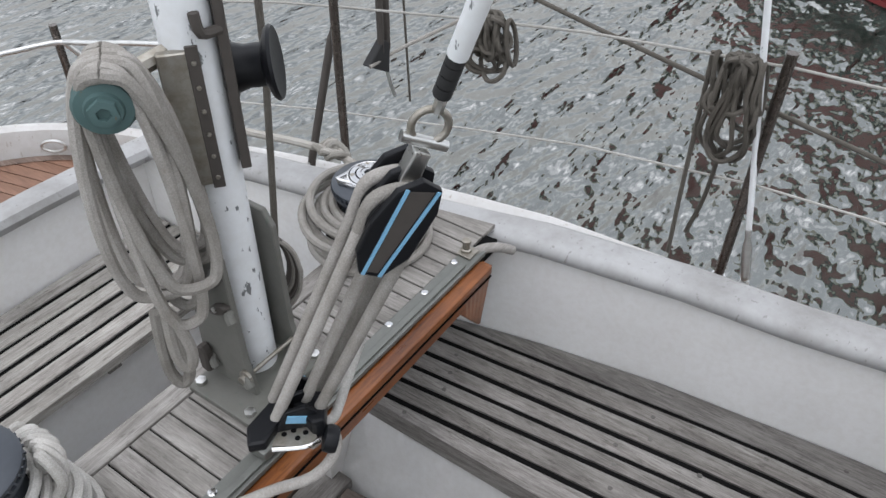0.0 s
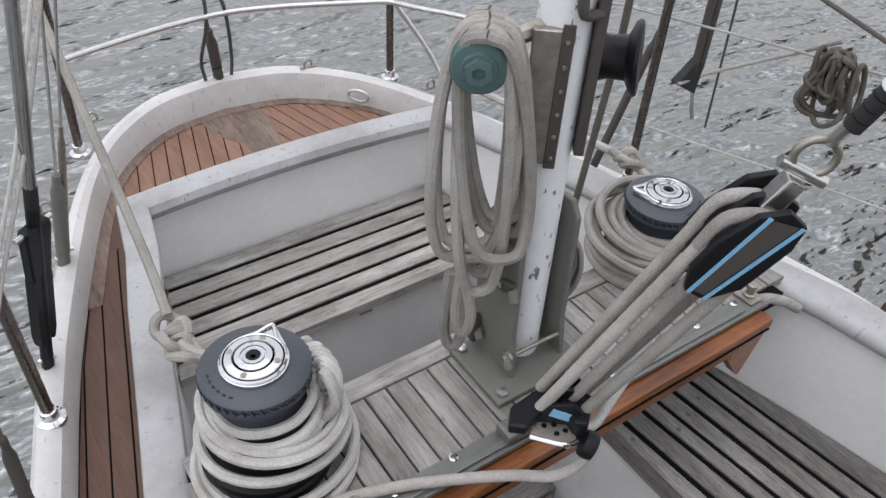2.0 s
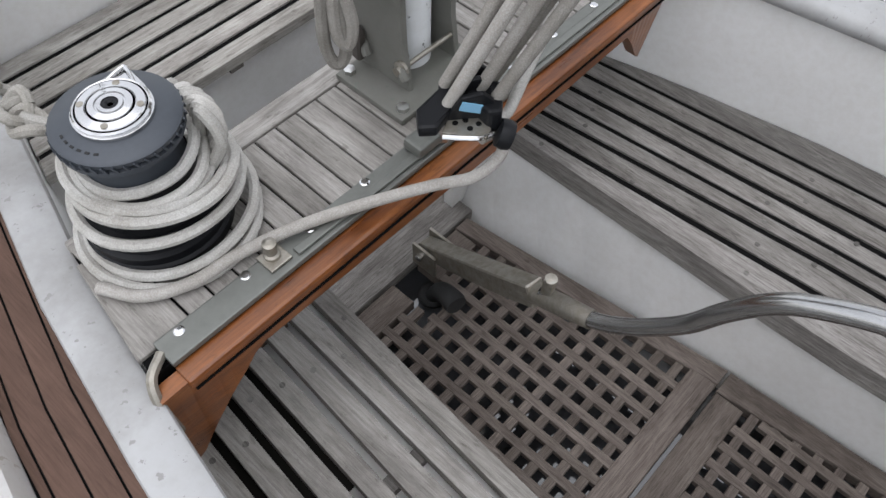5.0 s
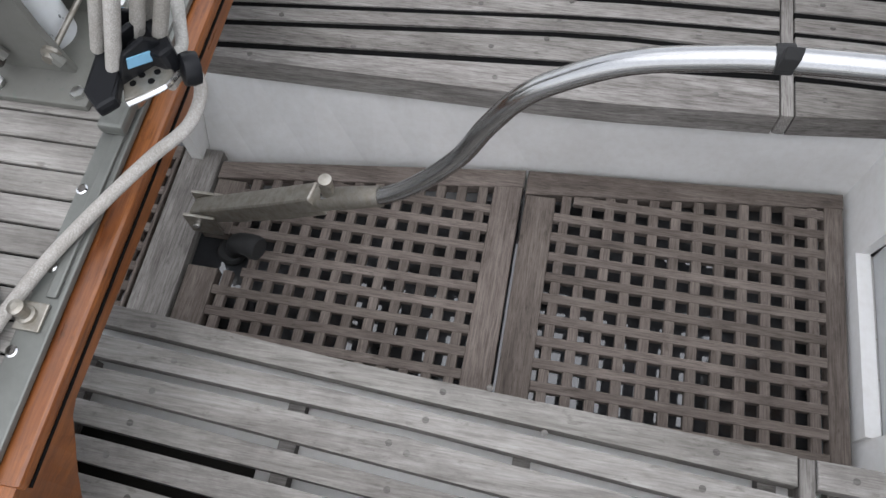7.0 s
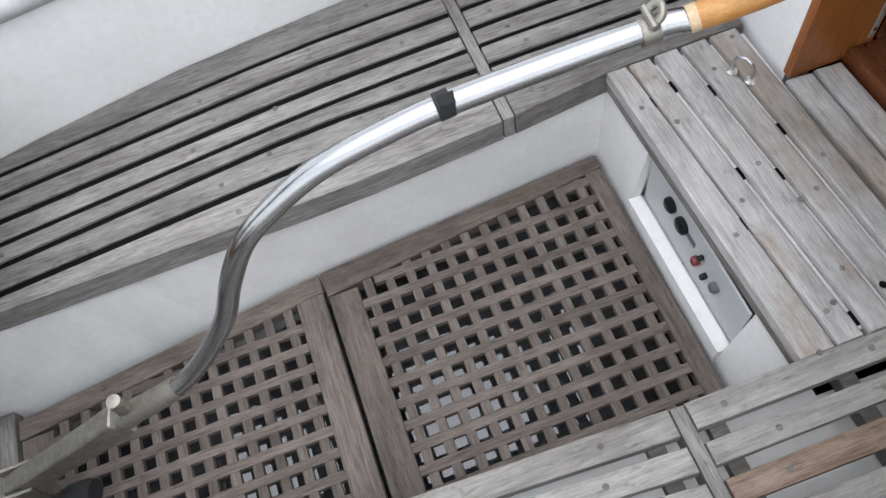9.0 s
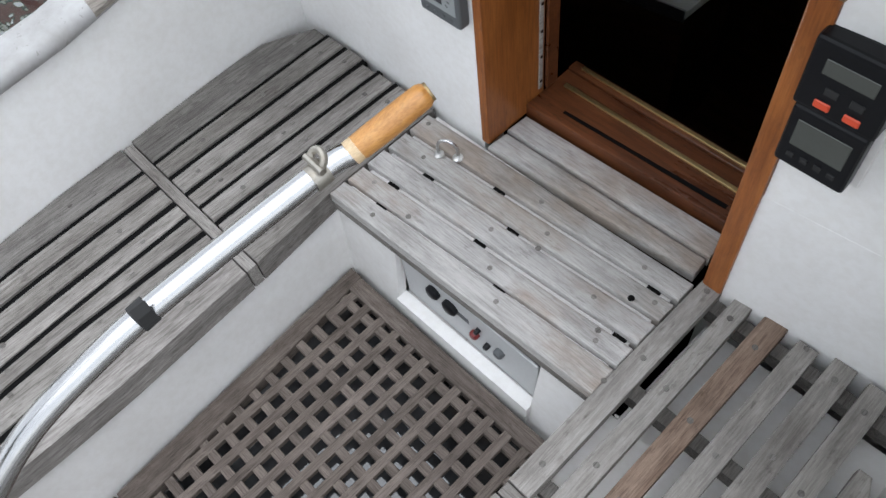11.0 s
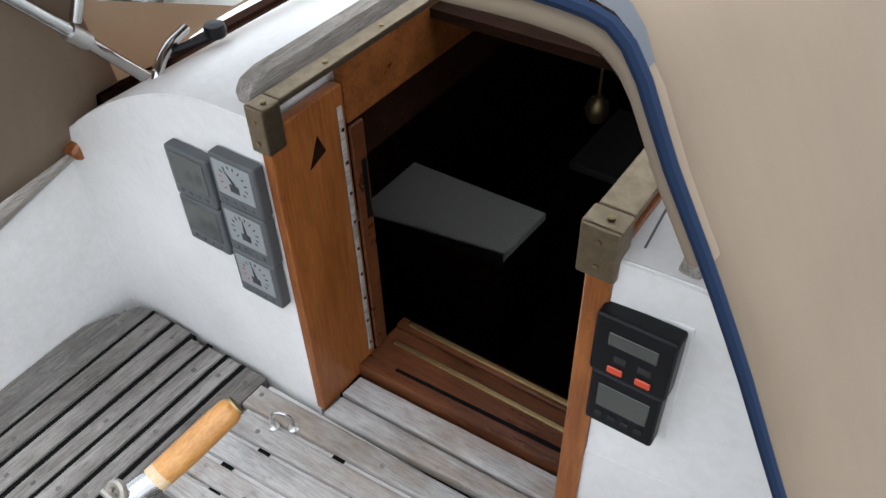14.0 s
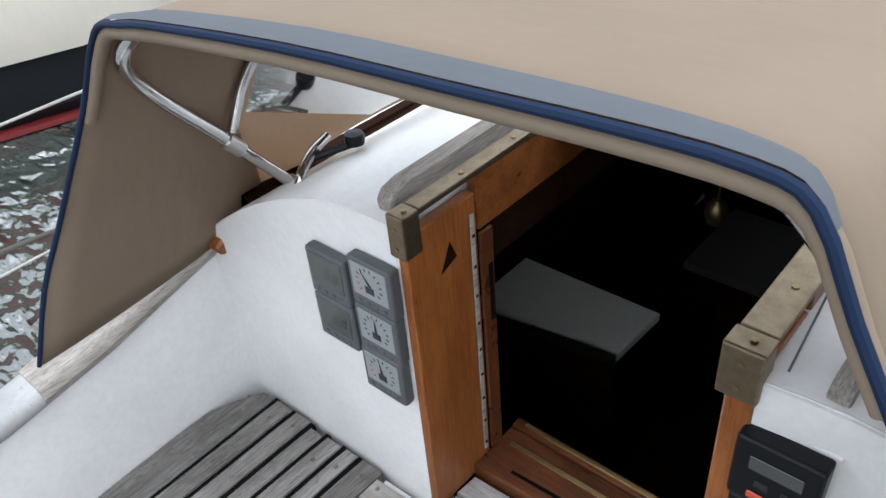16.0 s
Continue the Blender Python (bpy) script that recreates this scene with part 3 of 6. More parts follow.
rings = []
xs = np.linspace(0.19, 0.84, 14)
for y in (BH, BH - 0.01, BH - 0.5, BH - 1.2, BH - 2.5):
    e = 0.006 if y == BH else 0.0
    rings.append([(x, y, roof_z(x) - e) for x in xs] + [(x, y, roof_z(x) - 0.16) for x in reversed(xs)])
for side, nm in ((1, "coachroof_port"), (-1, "coachroof_starboard")):
    tagged(finish(nm, loft([[(side * x - (0.0 if side > 0 else 0.19), y - (0.0 if side > 0 else 0.017 + 0.055 * (x - 0.205) / 0.555), z) for x, y, z in r] for r in rings]), white_gel, smooth=True), "glossy white curved coachroof", "cabin roof", kind="structure")
for side, xs_ in ((1, np.linspace(0.182, 0.838, 14)), (-1, np.linspace(0.418, 0.95, 12))):
    d = 0.0 if side > 0 else -0.025
    rings = [[(side * x, BH - 0.001 + d + o, z) for o in (0.0, -0.05)] for x in xs_ for z in (0,)]
    bm = bmesh.new()
    cols = []
    for x in xs_:
        d = 0.0 if side > 0 else -0.0195 - 0.055 * (x - 0.395) / 0.555
        top = roof_z(x if side > 0 else x - 0.19) - 0.002
        cols.append([bm.verts.new((side * x, BH - 0.001 + d + o, z)) for o, z in ((0.0, 0.55), (0.0, top), (-0.05, top), (-0.05, 0.55))])
    for a_, b_ in zip(cols, cols[1:]):
        for j in range(4):
            bm.faces.new((a_[j], a_[(j + 1) % 4], b_[(j + 1) % 4], b_[j]))
    part("upper_wall", bm, white_gel, blk)
part("starboard_wall", prism([(-0.395, BH - 0.02), (-0.95, BH - 0.075), (-0.95, BH - 0.115), (-0.395, BH - 0.06)], 0.0, 0.56), white_gel, blk)

# the outside of the cabin and the foredeck
for lo, hi in (((0.84, -3.06, 0.34), (0.966, -0.42, 0.715)), ((-0.985, -3.06, 0.34), (-0.962, -0.46, 0.69)), ((-0.985, -3.1, 0.34), (0.966, -3.055, 0.7)), ((-0.4, -3.1, 0.7), (0.2, -3.055, 0.99)), ((-0.417, -3.0, 0.997), (0.185, -1.36, 1.02))):
    part("cabin_side", box(lo, hi, 0.008), white_gel, blk)
yt, wt = zip(*HULL)
edge = [(y, float(np.interp(y, yt, wt)) - 0.075) for y in np.linspace(-6.2, -3.11, 12)]
part("foredeck", prism([(w, y) for y, w in edge] + [(-w, y) for y, w in reversed(edge)], DECK + 0.001, DECK + 0.006), side_teak, deck)

# cabin interior, closed, its shade put into near-black mahogany
cab = thing("cabin", "mahogany cabin interior with its shade put into near-black boards", "cabin", kind="structure")
# the hatch panel and roof linings are unseen, added to block light
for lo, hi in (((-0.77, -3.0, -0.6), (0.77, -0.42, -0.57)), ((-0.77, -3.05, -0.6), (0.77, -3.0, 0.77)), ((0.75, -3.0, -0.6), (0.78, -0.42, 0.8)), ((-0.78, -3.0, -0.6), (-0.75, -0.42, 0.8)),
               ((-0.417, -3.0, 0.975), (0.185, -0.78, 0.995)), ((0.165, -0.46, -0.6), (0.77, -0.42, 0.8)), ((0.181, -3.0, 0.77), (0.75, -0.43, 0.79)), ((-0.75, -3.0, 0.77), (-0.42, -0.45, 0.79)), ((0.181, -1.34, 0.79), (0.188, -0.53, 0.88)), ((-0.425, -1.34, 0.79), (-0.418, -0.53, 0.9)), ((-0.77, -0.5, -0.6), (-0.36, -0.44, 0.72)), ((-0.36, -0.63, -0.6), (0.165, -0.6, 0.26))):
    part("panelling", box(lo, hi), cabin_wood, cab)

# ---- cockpit benches: every slat a piece of its own ----
def bench_slat(bench, poly, mat, top=SEAT):
    part("slat", prism(poly, top - 0.03, top, 0.0045, 2), mat, bench)


GAPS = {
    1: [(-0.4, (0.395, 0.447, 0.508, 0.565, 0.632, 0.7)), (0.2, (0.395, 0.447, 0.508, 0.562, 0.626, 0.69)), (0.6, (0.366, 0.445, 0.492, 0.548, 0.614, 0.678)), (1.45, (0.303, 0.362, 0.415, 0.474, 0.533, 0.592))],
    -1: [(-0.4, (0.43, 0.49, 0.56, 0.623, 0.69, 0.755)), (0.16, (0.425, 0.488, 0.553, 0.62, 0.688, 0.75)), (0.85, (0.386, 0.435, 0.505, 0.558, 0.622, 0.685)), (1.45, (0.347, 0.407, 0.464, 0.522, 0.58, 0.64))],
}


def bench(side, y0, y1, label, gap, mats):
    ob = thing("cockpit_bench", label, "bench", "cockpit benches")
    ys = np.linspace(y0, y1, 9)
    for n in range(7):
        a, b = [], []
        for k, y in enumerate(ys):
            lim = half(y, side) - 0.004
            lines = [lerp_table([(t, g[j]) for t, g in GAPS[side]], y) for j in range(6)]
            i0 = lerp_table(INNER[side], y) if n == 0 else lines[n - 1] + gap / 2
            i1 = lim if n == 6 else lines[n] - gap / 2
            if n == 6 and y < -0.2:
                i1 = lim - 0.5 * (-0.2 - y) ** 1.0
            if i0 < min(i1, lim) - 0.006:
                a.append((side * i0, y))
                b.append((side * min(i1, lim), y))
        if len(a) > 1:
            end = (n * 5) % 4 * 0.004 if y0 < 0 else 0.0
            a[0], b[0] = (a[0][0], a[0][1] + end), (b[0][0], b[0][1] + end)
            bench_slat(ob, a + b[::-1], mats[n], SEAT + 0.0015 * ((n * 7) % 3 - 1))
            for k in {1, len(a) // 2, len(a) - 2}:
                if b[k] and abs(b[k][0] - a[k][0]) > 0.03:
                    c = ((a[k][0] + b[k][0]) / 2 + 0.006 * ((n * 3 + k) % 3 - 1), a[k][1] - 0.05 + 0.02 * ((n + k) % 4), SEAT + 0.0015 * ((n * 7) % 3 - 1))
                    part("plug", lathe([(0.006, -0.002), (0.006, 0.0006), (0, 0.0008)], c, 10), teak_dark, ob, "dark wooden plug")
    # black strips close the open gaps, painting their shade and dirty sides
    if side > 0:
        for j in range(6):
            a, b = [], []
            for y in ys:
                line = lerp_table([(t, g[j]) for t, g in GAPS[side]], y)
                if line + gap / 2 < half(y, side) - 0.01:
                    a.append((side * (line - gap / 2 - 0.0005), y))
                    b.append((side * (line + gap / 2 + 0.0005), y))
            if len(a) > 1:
                part("seam", prism(a + b[::-1], SEAT - 0.026, SEAT - 0.005), caulk, ob, "black strip in the slat gap for its shade and dirt")
    poly = [(side * (lerp_table(INNER[side], y) + 0.001), y) for y in ys]
    poly = poly + [(x + side * 0.024, y) for x, y in reversed(poly)]
    part("front_edge", prism(poly, SEAT - 0.067, SEAT - 0.031), mats[0], ob)
    for y in np.linspace(y0 + 0.04, y1 - 0.04, 4 if y1 - y0 > 0.7 else 3):
        lo, hi = sorted((side * 0.4, side * (half(y, side) - 0.02)))
        part("bearer", box((lo, y - 0.015, 0.19), (hi, y + 0.015, SEAT - 0.031)), teak_dark, ob)
    return ob


MP = [teak_y, teak_y, teak_y, teak_y, teak_y, teak_y, teak_dark]
MS = [bleached_y] * 7
bench(1, 0.225, 1.46, "weathered grey teak slatted bench along the port coaming", 0.0165, MP)
bench(1, -0.335, 0.195, "weathered grey teak slatted bench end beside the bulkhead", 0.015, MP)
bench(-1, 0.195, 1.46, "weathered grey teak slatted bench along the starboard coaming", 0.018, MS)
bench(-1, -0.39, 0.165, "weathered grey teak slatted bench end with open gaps", 0.024, [bleached_y, bleached_y, slat_brown, bleached_y, bleached_y, bleached_y, bleached_y])
for side, y in ((1, 0.21), (-1, 0.18)):
    lo, hi = sorted((side * (0.3 if side > 0 else 0.367), side * (half(y, side) - 0.01)))
    tagged(finish("cross_batten", box((lo, y - 0.0125, SEAT - 0.066), (hi, y + 0.0125, SEAT - 0.003), 0.003), teak_x), "dark teak batten between two bench sections", "batten")

# aft bench
ab = thing("aft_bench", "bleached grey teak slatted bench across the stern", "bench")
for k in range(6):
    y0 = 2.035 + k * 0.066
    hw0, hw1 = half(y0) - 0.004, half(y0 + 0.05) - 0.004
    pw0, pw1 = half(y0, 1) - 0.004, half(y0 + 0.05, 1) - 0.004
    part("slat", prism([(-hw0, y0), (pw0, y0), (pw1, y0 + 0.05), (-hw1, y0 + 0.05)], SEAT - 0.03, SEAT + 0.002 * (k % 2), 0.003, 2), bench_pale, ab)
# same black strips paint shade and dirt between the aft slats
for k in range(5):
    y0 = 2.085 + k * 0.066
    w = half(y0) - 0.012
    part("seam", box((-w, y0 - 0.0005, SEAT - 0.026), (half(y0, 1) - 0.012, y0 + 0.0165, SEAT - 0.0045)), caulk, ab, "black strip in the slat gap for its shade and dirt")
for x in (-0.4, 0.0, 0.4):
    part("bearer", box((x - 0.02, 2.06, 0.19), (x + 0.02, 2.36, SEAT - 0.031)), teak_y, ab)

# front bridge of athwart slats up to the sill
fb = thing("bridge_deck", "weathered teak slatted step before the companionway", "step")
ROWS = [(-0.018, -0.045), (-0.064, -0.111), (-0.122, -0.171), (-0.184, -0.235), (-0.25, -0.293), (-0.32, -0.352)]
for n, ((l0, r0), (l1, r1)) in enumerate(zip(ROWS, ROWS[1:])):
    g = 0.003 if n == 0 else 0.0115
    part("slat", prism([(-0.37, r0 - g / 2), (0.322, l0 - g / 2), (0.322, l1 + g / 2), (-0.37, r1 + g / 2)], SEAT - 0.028, SEAT + 0.001 * (n % 3), 0.004 if n == 0 else 0.007, 2), step_teak, fb)
for n, ((l0, r0), (l1, r1)) in enumerate(zip(ROWS, ROWS[1:])):
    for x in (0.27, -0.06, -0.31):
        t = (0.322 - x) / 0.692
        y = (l0 + l1) / 2 + ((r0 + r1) / 2 - (l0 + l1) / 2) * t + 0.006 * ((n * 2 + int(x * 50)) % 3 - 1)
        part("plug", lathe([(0.0055, -0.002), (0.0055, 0.0006), (0, 0.0008)], (x + 0.03 * ((n * 2) % 5 - 2), y, SEAT + 0.001 * (n % 3)), 10), teak_x, fb, "dark wooden plug")
for n, (l0, r0, l1, r1) in enumerate([(-0.334, -0.364, -0.388, -0.405), (-0.396, -0.412, -0.453, -0.474)]):
    part("slat", prism([(-0.358, r0), (0.155, l0), (0.15, l1), (-0.355, r1)], SEAT - 0.028, SEAT + 0.002, 0.006, 2), step_teak, fb)
part("under_board", prism([(-0.355, -0.07), (0.31, -0.05), (0.31, -0.33), (-0.355, -0.345)], SEAT - 0.044, SEAT - 0.015), white_well, fb, "pale board under the slats")
for row, spots in ((1, (0.22, -0.1)), (2, (0.24, 0.0, -0.335)), (3, (0.2, -0.03)), (4, (0.06, -0.32))):
    for x in spots:
        t = (0.322 - x) / 0.692
        y = ROWS[row][0] + (ROWS[row][1] - ROWS[row][0]) * t
        part("drain_slot", box((x - 0.014, y - 0.006, SEAT - 0.0284), (x + 0.014, y + 0.006, SEAT - 0.01)), caulk, fb, "black drain slot")
part("front_edge", prism([(-0.36, -0.046), (0.32, -0.019), (0.32, -0.04), (-0.36, -0.066)], SEAT - 0.05, SEAT - 0.029), teak_x, fb)
for x in (-0.25, -0.02, 0.22):
    part("bearer", box((x - 0.018, -0.33, 0.205), (x + 0.018, -0.07, SEAT - 0.029)), teak_y, fb)


# ---- gratings of the sole ----
def grating(label, y0, y1, m0, m1, port, xs, slot=None):
    """A framed lattice: boards round it, bars both ways, square holes. port: the inner edge of the port board at both ends."""
    g = thing("floor_grating", label, "grating", "cockpit gratings")
    a, b = y0 + m0, y1 - m1
    wp0, wp1 = lerp_table(WELL, y0) - 0.002, lerp_table(WELL, y1) - 0.002
    part("frame_board", prism([(wp0, y0), (wp1, y1), (port[1], y1), (port[0], y0)], -0.03, 0.003, 0.002), grate_y, g)
    end = -0.345
    part("frame_board", prism([(end, y0 + 0.002), (port[0] - 0.001, y0 + 0.002), (port[0] - 0.001, a), (end, a)], -0.03, 0.0015, 0.002), grate_x, g)
    if slot:
        part("frame_board", prism([(end, b), (slot[0], b), (slot[0], y1 - 0.003), (end, y1 - 0.003)], -0.03, 0.0015, 0.002), grate_x, g)
        part("frame_board", prism([(slot[1], b), (port[1] - 0.001, b), (port[1] - 0.001, y1 - 0.003), (slot[1], y1 - 0.003)], -0.03, 0.0015, 0.002), grate_x, g)
    else:
        part("frame_board", prism([(end, b), (port[1] - 0.001, b), (port[1] - 0.001, y1 - 0.002), (end, y1 - 0.002)], -0.03, 0.0015, 0.002), grate_x, g)

    def clip(y):
        return port[0] + (port[1] - port[0]) * (y - y0) / (y1 - y0) + 0.002

    first, pitch, rows = xs
    for k in range(rows):
        x = first - k * pitch
        far = b
        for y in np.linspace(a, b, 30):
            if clip(y) < x + 0.013:
                far = min(far, y)
        if slot and slot[0] < x < slot[1]:
            far = min(far, slot[2])
        if far > a + 0.03:
            part("bar", box((x - 0.0105, a, -0.016), (x + 0.0105, far, 0.0), 0.001, 1), grate_y, g)
    cols = round((b - a) / 0.0487)
    for k in range(cols):
        y = a + (k + 0.5) * (b - a) / cols
        spans = [(end, clip(y) - 0.002)]
        if slot and y > slot[2]:
            spans = [(end, slot[0]), (slot[1], clip(y) - 0.002)]
        for lo, hi in spans:
            part("bar", box((lo, y - 0.0105, -0.018), (hi, y + 0.0105, -0.0012), 0.001, 1), grate_x, g)
    return g


grating("brown-grey teak grating with square holes, forward half of the sole", 0.004, 0.7, 0.042, 0.07, (0.262, 0.19), (0.24, 0.0489, 12))
grating("brown-grey teak grating with square holes and a tiller slot", 0.706, 1.414, 0.066, 0.072, (0.205, 0.12), (0.189, 0.0487, 11), (-0.104, -0.02, 1.29))
grating("short teak grating under the bridge", 1.52, 1.72, 0.01, 0.012, (0.19, 0.19), (0.165, 0.0487, 11))
tagged(finish("cross_plank", box((-0.34, 1.419, -0.03), (0.19, 1.512, 0.006), 0.003), teak_x), "weathered teak plank across the sole", "plank")

# ---- bridge under the mizzen mast, planked fore and aft ----
BR = 0.615
bd = thing("mast_bridge", "bleached planked bridge that carries the mizzen mast", "bridge deck")
part("bed", prism([(-0.685, 1.27), (0.61, 1.27), (0.585, 1.53), (-0.645, 1.53)], BR - 0.04, BR - 0.008), caulk, bd, "dark seams between planks")
for k in range(-13, 13):
    x = k * 0.0455
    part("plank", prism([(x + 0.002, 1.3), (x + 0.0435, 1.3), (x + 0.0435, 1.495), (x + 0.002, 1.495)], BR - 0.012, BR, 0.0015), bleached_y, bd)
for sd, w0, w1 in ((1, 0.648, 0.61), (-1, 0.684, 0.655)):
    part("end_plank", prism([(sd * 0.594, 1.3), (sd * w0, 1.3), (sd * w1, 1.495), (sd * 0.594, 1.495)], BR - 0.012, BR, 0.0015), bleached_y, bd)
part("margin_plank", box((-0.645, 1.499, BR - 0.03), (0.6, 1.545, BR + 0.001), 0.004), bleached_x, bd)
part("aft_face", box((-0.645, 1.525, BR - 0.12), (0.6, 1.54, BR - 0.031)), white_well, bd)

# arched varnished beam with knees, and the traveller track on it
beam = thing("traveller_beam", "orange varnished arched beam under the sheet track", "beam")
xs = np.linspace(-0.698, 0.527, 59)


def beam_low(x):
    t = max(0.0, (-x - 0.535) / 0.15)
    knee = max(0.0, (x - 0.4) / 0.12)
    return BR - 0.075 + 0.012 * (abs(x) / 0.6) - 0.275 * min(t, 1.0) ** 1.5 - 0.15 * min(knee, 1.0)


outer = [(x, BR - 0.012) for x in xs] + [(x, beam_low(x)) for x in reversed(xs)]
bm = bmesh.new()
f = [bm.verts.new((x, 1.232 + 0.2 * max(0, BR - 0.1 - z), z)) for x, z in outer]
b = [bm.verts.new((x, 1.258 + 0.2 * max(0, BR - 0.1 - z), z)) for x, z in outer]
nn = len(xs)
for k in range(nn - 1):
    bm.faces.new((f[k], f[k + 1], f[2 * nn - 2 - k], f[2 * nn - 1 - k]))
    bm.faces.new((b[k], b[2 * nn - 1 - k], b[2 * nn - 2 - k], b[k + 1]))
for k in range(2 * nn):
    j = (k + 1) % (2 * nn)
    bm.faces.new((f[k], b[k], b[j], f[j]))
part("board", bm, varnish_x, beam)
part("cap_strip", box((-0.655, 1.226, BR - 0.03), (0.52, 1.262, BR - 0.006), 0.006), varnish_x, beam)

part("end_lip", tube([(0.5, 1.288, BR - 0.004), (0.545, 1.272, BR + 0.004), (0.59, 1.25, BR - 0.01), (0.625, 1.235, BR - 0.035)], 0.012, 10, 6), bleached_x, bd, "rounded grey end of the bridge edge", True)

part("groove", box((-0.65, 1.2245, BR - 0.033), (0.515, 1.233, BR - 0.0305)), caulk, beam, "dark groove under the cap strip")

trk = thing("sheet_traveller", "dark grey metal sheet traveller track with screws", "traveller")
part("track", box((-0.655, 1.258, BR - 0.004), (0.54, 1.305, BR + 0.008), 0.003), track_grey, trk)
part("rail", box((-0.42, 1.266, BR + 0.008), (0.47, 1.282, BR + 0.014), 0.003), track_grey, trk)
for k in range(10):
    x = -0.618 + k * 0.1206
    part("screw", lathe([(0.0, 0.0), (0.0085, 0.0), (0.0085, 0.0015), (0.006, 0.0028), (0.0, 0.003)], (x, 1.293 if k % 2 == 0 else 1.297, BR + 0.008), 14), chrome, trk)
for x in (-0.449, 0.511):
    part("end_stop", join(box((x - 0.02, 1.27, BR + 0.009), (x + 0.02, 1.308, BR + 0.014), 0.002), lathe([(0.013, 0), (0.013, 0.006), (0.009, 0.008), (0.009, 0.022), (0.011, 0.024), (0.011, 0.031), (0.005, 0.033), (0.0, 0.033)], (x, 1.293, BR + 0.014), 14)), dull_steel, trk)

# ---- mizzen mast with its shoe ----
mast = thing("mizzen_mast", "white painted metal mizzen mast with chipped paint", "mast", at=(0.0, 1.45, BR))
MX, MY = 0.0, 1.45


def local(ob, bm):
    bmesh.ops.translate(bm, vec=-ob.location, verts=bm.verts)
    return bm


part("tube", local(mast, lathe([(0.041, BR + 0.012), (0.041, 2.2), (0.04, 4.5), (0.0, 4.5)], (MX, MY, 0), 28)), mast_paint, mast, smooth=True)
part("base_plate", local(mast, box((MX - 0.125, 1.342, BR + 0.001), (MX + 0.085, 1.505, BR + 0.014), 0.003)), tab_grey, mast, "grey-green base plate")
for xx, z1 in ((MX - 0.062, 0.36), (MX + 0.056, 0.36)):
    poly = [(MY - 0.07, 0.012), (MY + 0.065, 0.012), (MY + 0.06, 0.1), (MY + 0.05, z1 - 0.03), (MY + 0.03, z1), (MY - 0.03, z1), (MY - 0.05, z1 - 0.03), (MY - 0.055, 0.1)]
    bm = loft([[(xx + dx, y, BR + z) for y, z in poly] for dx in (-0.006, 0.006)])
    part("cheek", local(mast, bev(bm, 0.002, 1)), tab_grey, mast, "grey-green mast shoe cheek")
part("shoe_back", local(mast, box((MX - 0.05, MY + 0.045, BR + 0.014), (MX + 0.044, MY + 0.06, BR + 0.2), 0.003)), tab_grey, mast)
for y, z in ((1.43, 0.3), (1.41, 0.22), (1.4, 0.06), (1.49, 0.06)):
    part("lug", local(mast, tube([(MX - 0.06, y, BR + z), (MX - 0.075, y - 0.01, BR + z), (MX - 0.078, y - 0.02, BR + z - 0.012)], 0.009, 8, 3)), tab_grey, mast, "", True)
# raised dark lozenges stand in for the dark slanted slots in the cheek
for y, z in ((1.425, 0.283), (1.42, 0.222)):
    bm = loft([[(MX - 0.068 - d, y + a * 0.9, BR + z - a * 0.45 + w) for a, w in ((-0.028, 0.004), (-0.012, 0.012), (0.016, 0.013), (0.03, 0.004), (0.028, -0.006), (0.01, -0.012), (-0.014, -0.01))] for d in (0.0, 0.012)])
    part("horn", local(mast, bev(bm, 0.003, 1)), leather, mast, "raised dark lozenge standing in for a slanted slot")
    part("screw", local(mast, lathe([(0.006, 0.0), (0.006, 0.003), (0.0, 0.004)], (MX - 0.08, y + 0.008, BR + z), 10, (-1, 0, 0))), steel, mast)
part("cheek_bolt", local(mast, lathe([(0.015, 0.0), (0.015, 0.006), (0.009, 0.008), (0.009, 0.016), (0.0, 0.017)], (MX - 0.068, 1.395, BR + 0.06), 12, (-1, 0, 0))), dull_steel, mast, "grey bolt head")
part("rope_cleat", local(mast, bev(loft([[(MX - 0.07 - d, 1.49 + w, BR + z) for w, z in ((-0.01, 0.03), (0.012, 0.035), (0.014, 0.09), (0.0, 0.1), (-0.012, 0.085))] for d in (0.0, 0.02)]), 0.004, 1)), leather, mast, "dark rope cleat")
part("pivot_bolt", local(mast, tube([(MX - 0.07, MY - 0.056, BR + 0.06), (MX + 0.064, MY - 0.056, BR + 0.06)], 0.0045, 10, 0)), dull_steel, mast, "dull steel pivot bolt", True)
for x, yy, z in ((-0.105, 1.36, 0.014), (-0.105, 1.49, 0.014), (0.07, 1.36, 0.014), (0.07, 1.49, 0.014)):
    part("bolt", local(mast, lathe([(0.011, 0), (0.011, 0.008), (0.0, 0.009)], (MX + x, yy, BR + z), 6)), steel, mast)

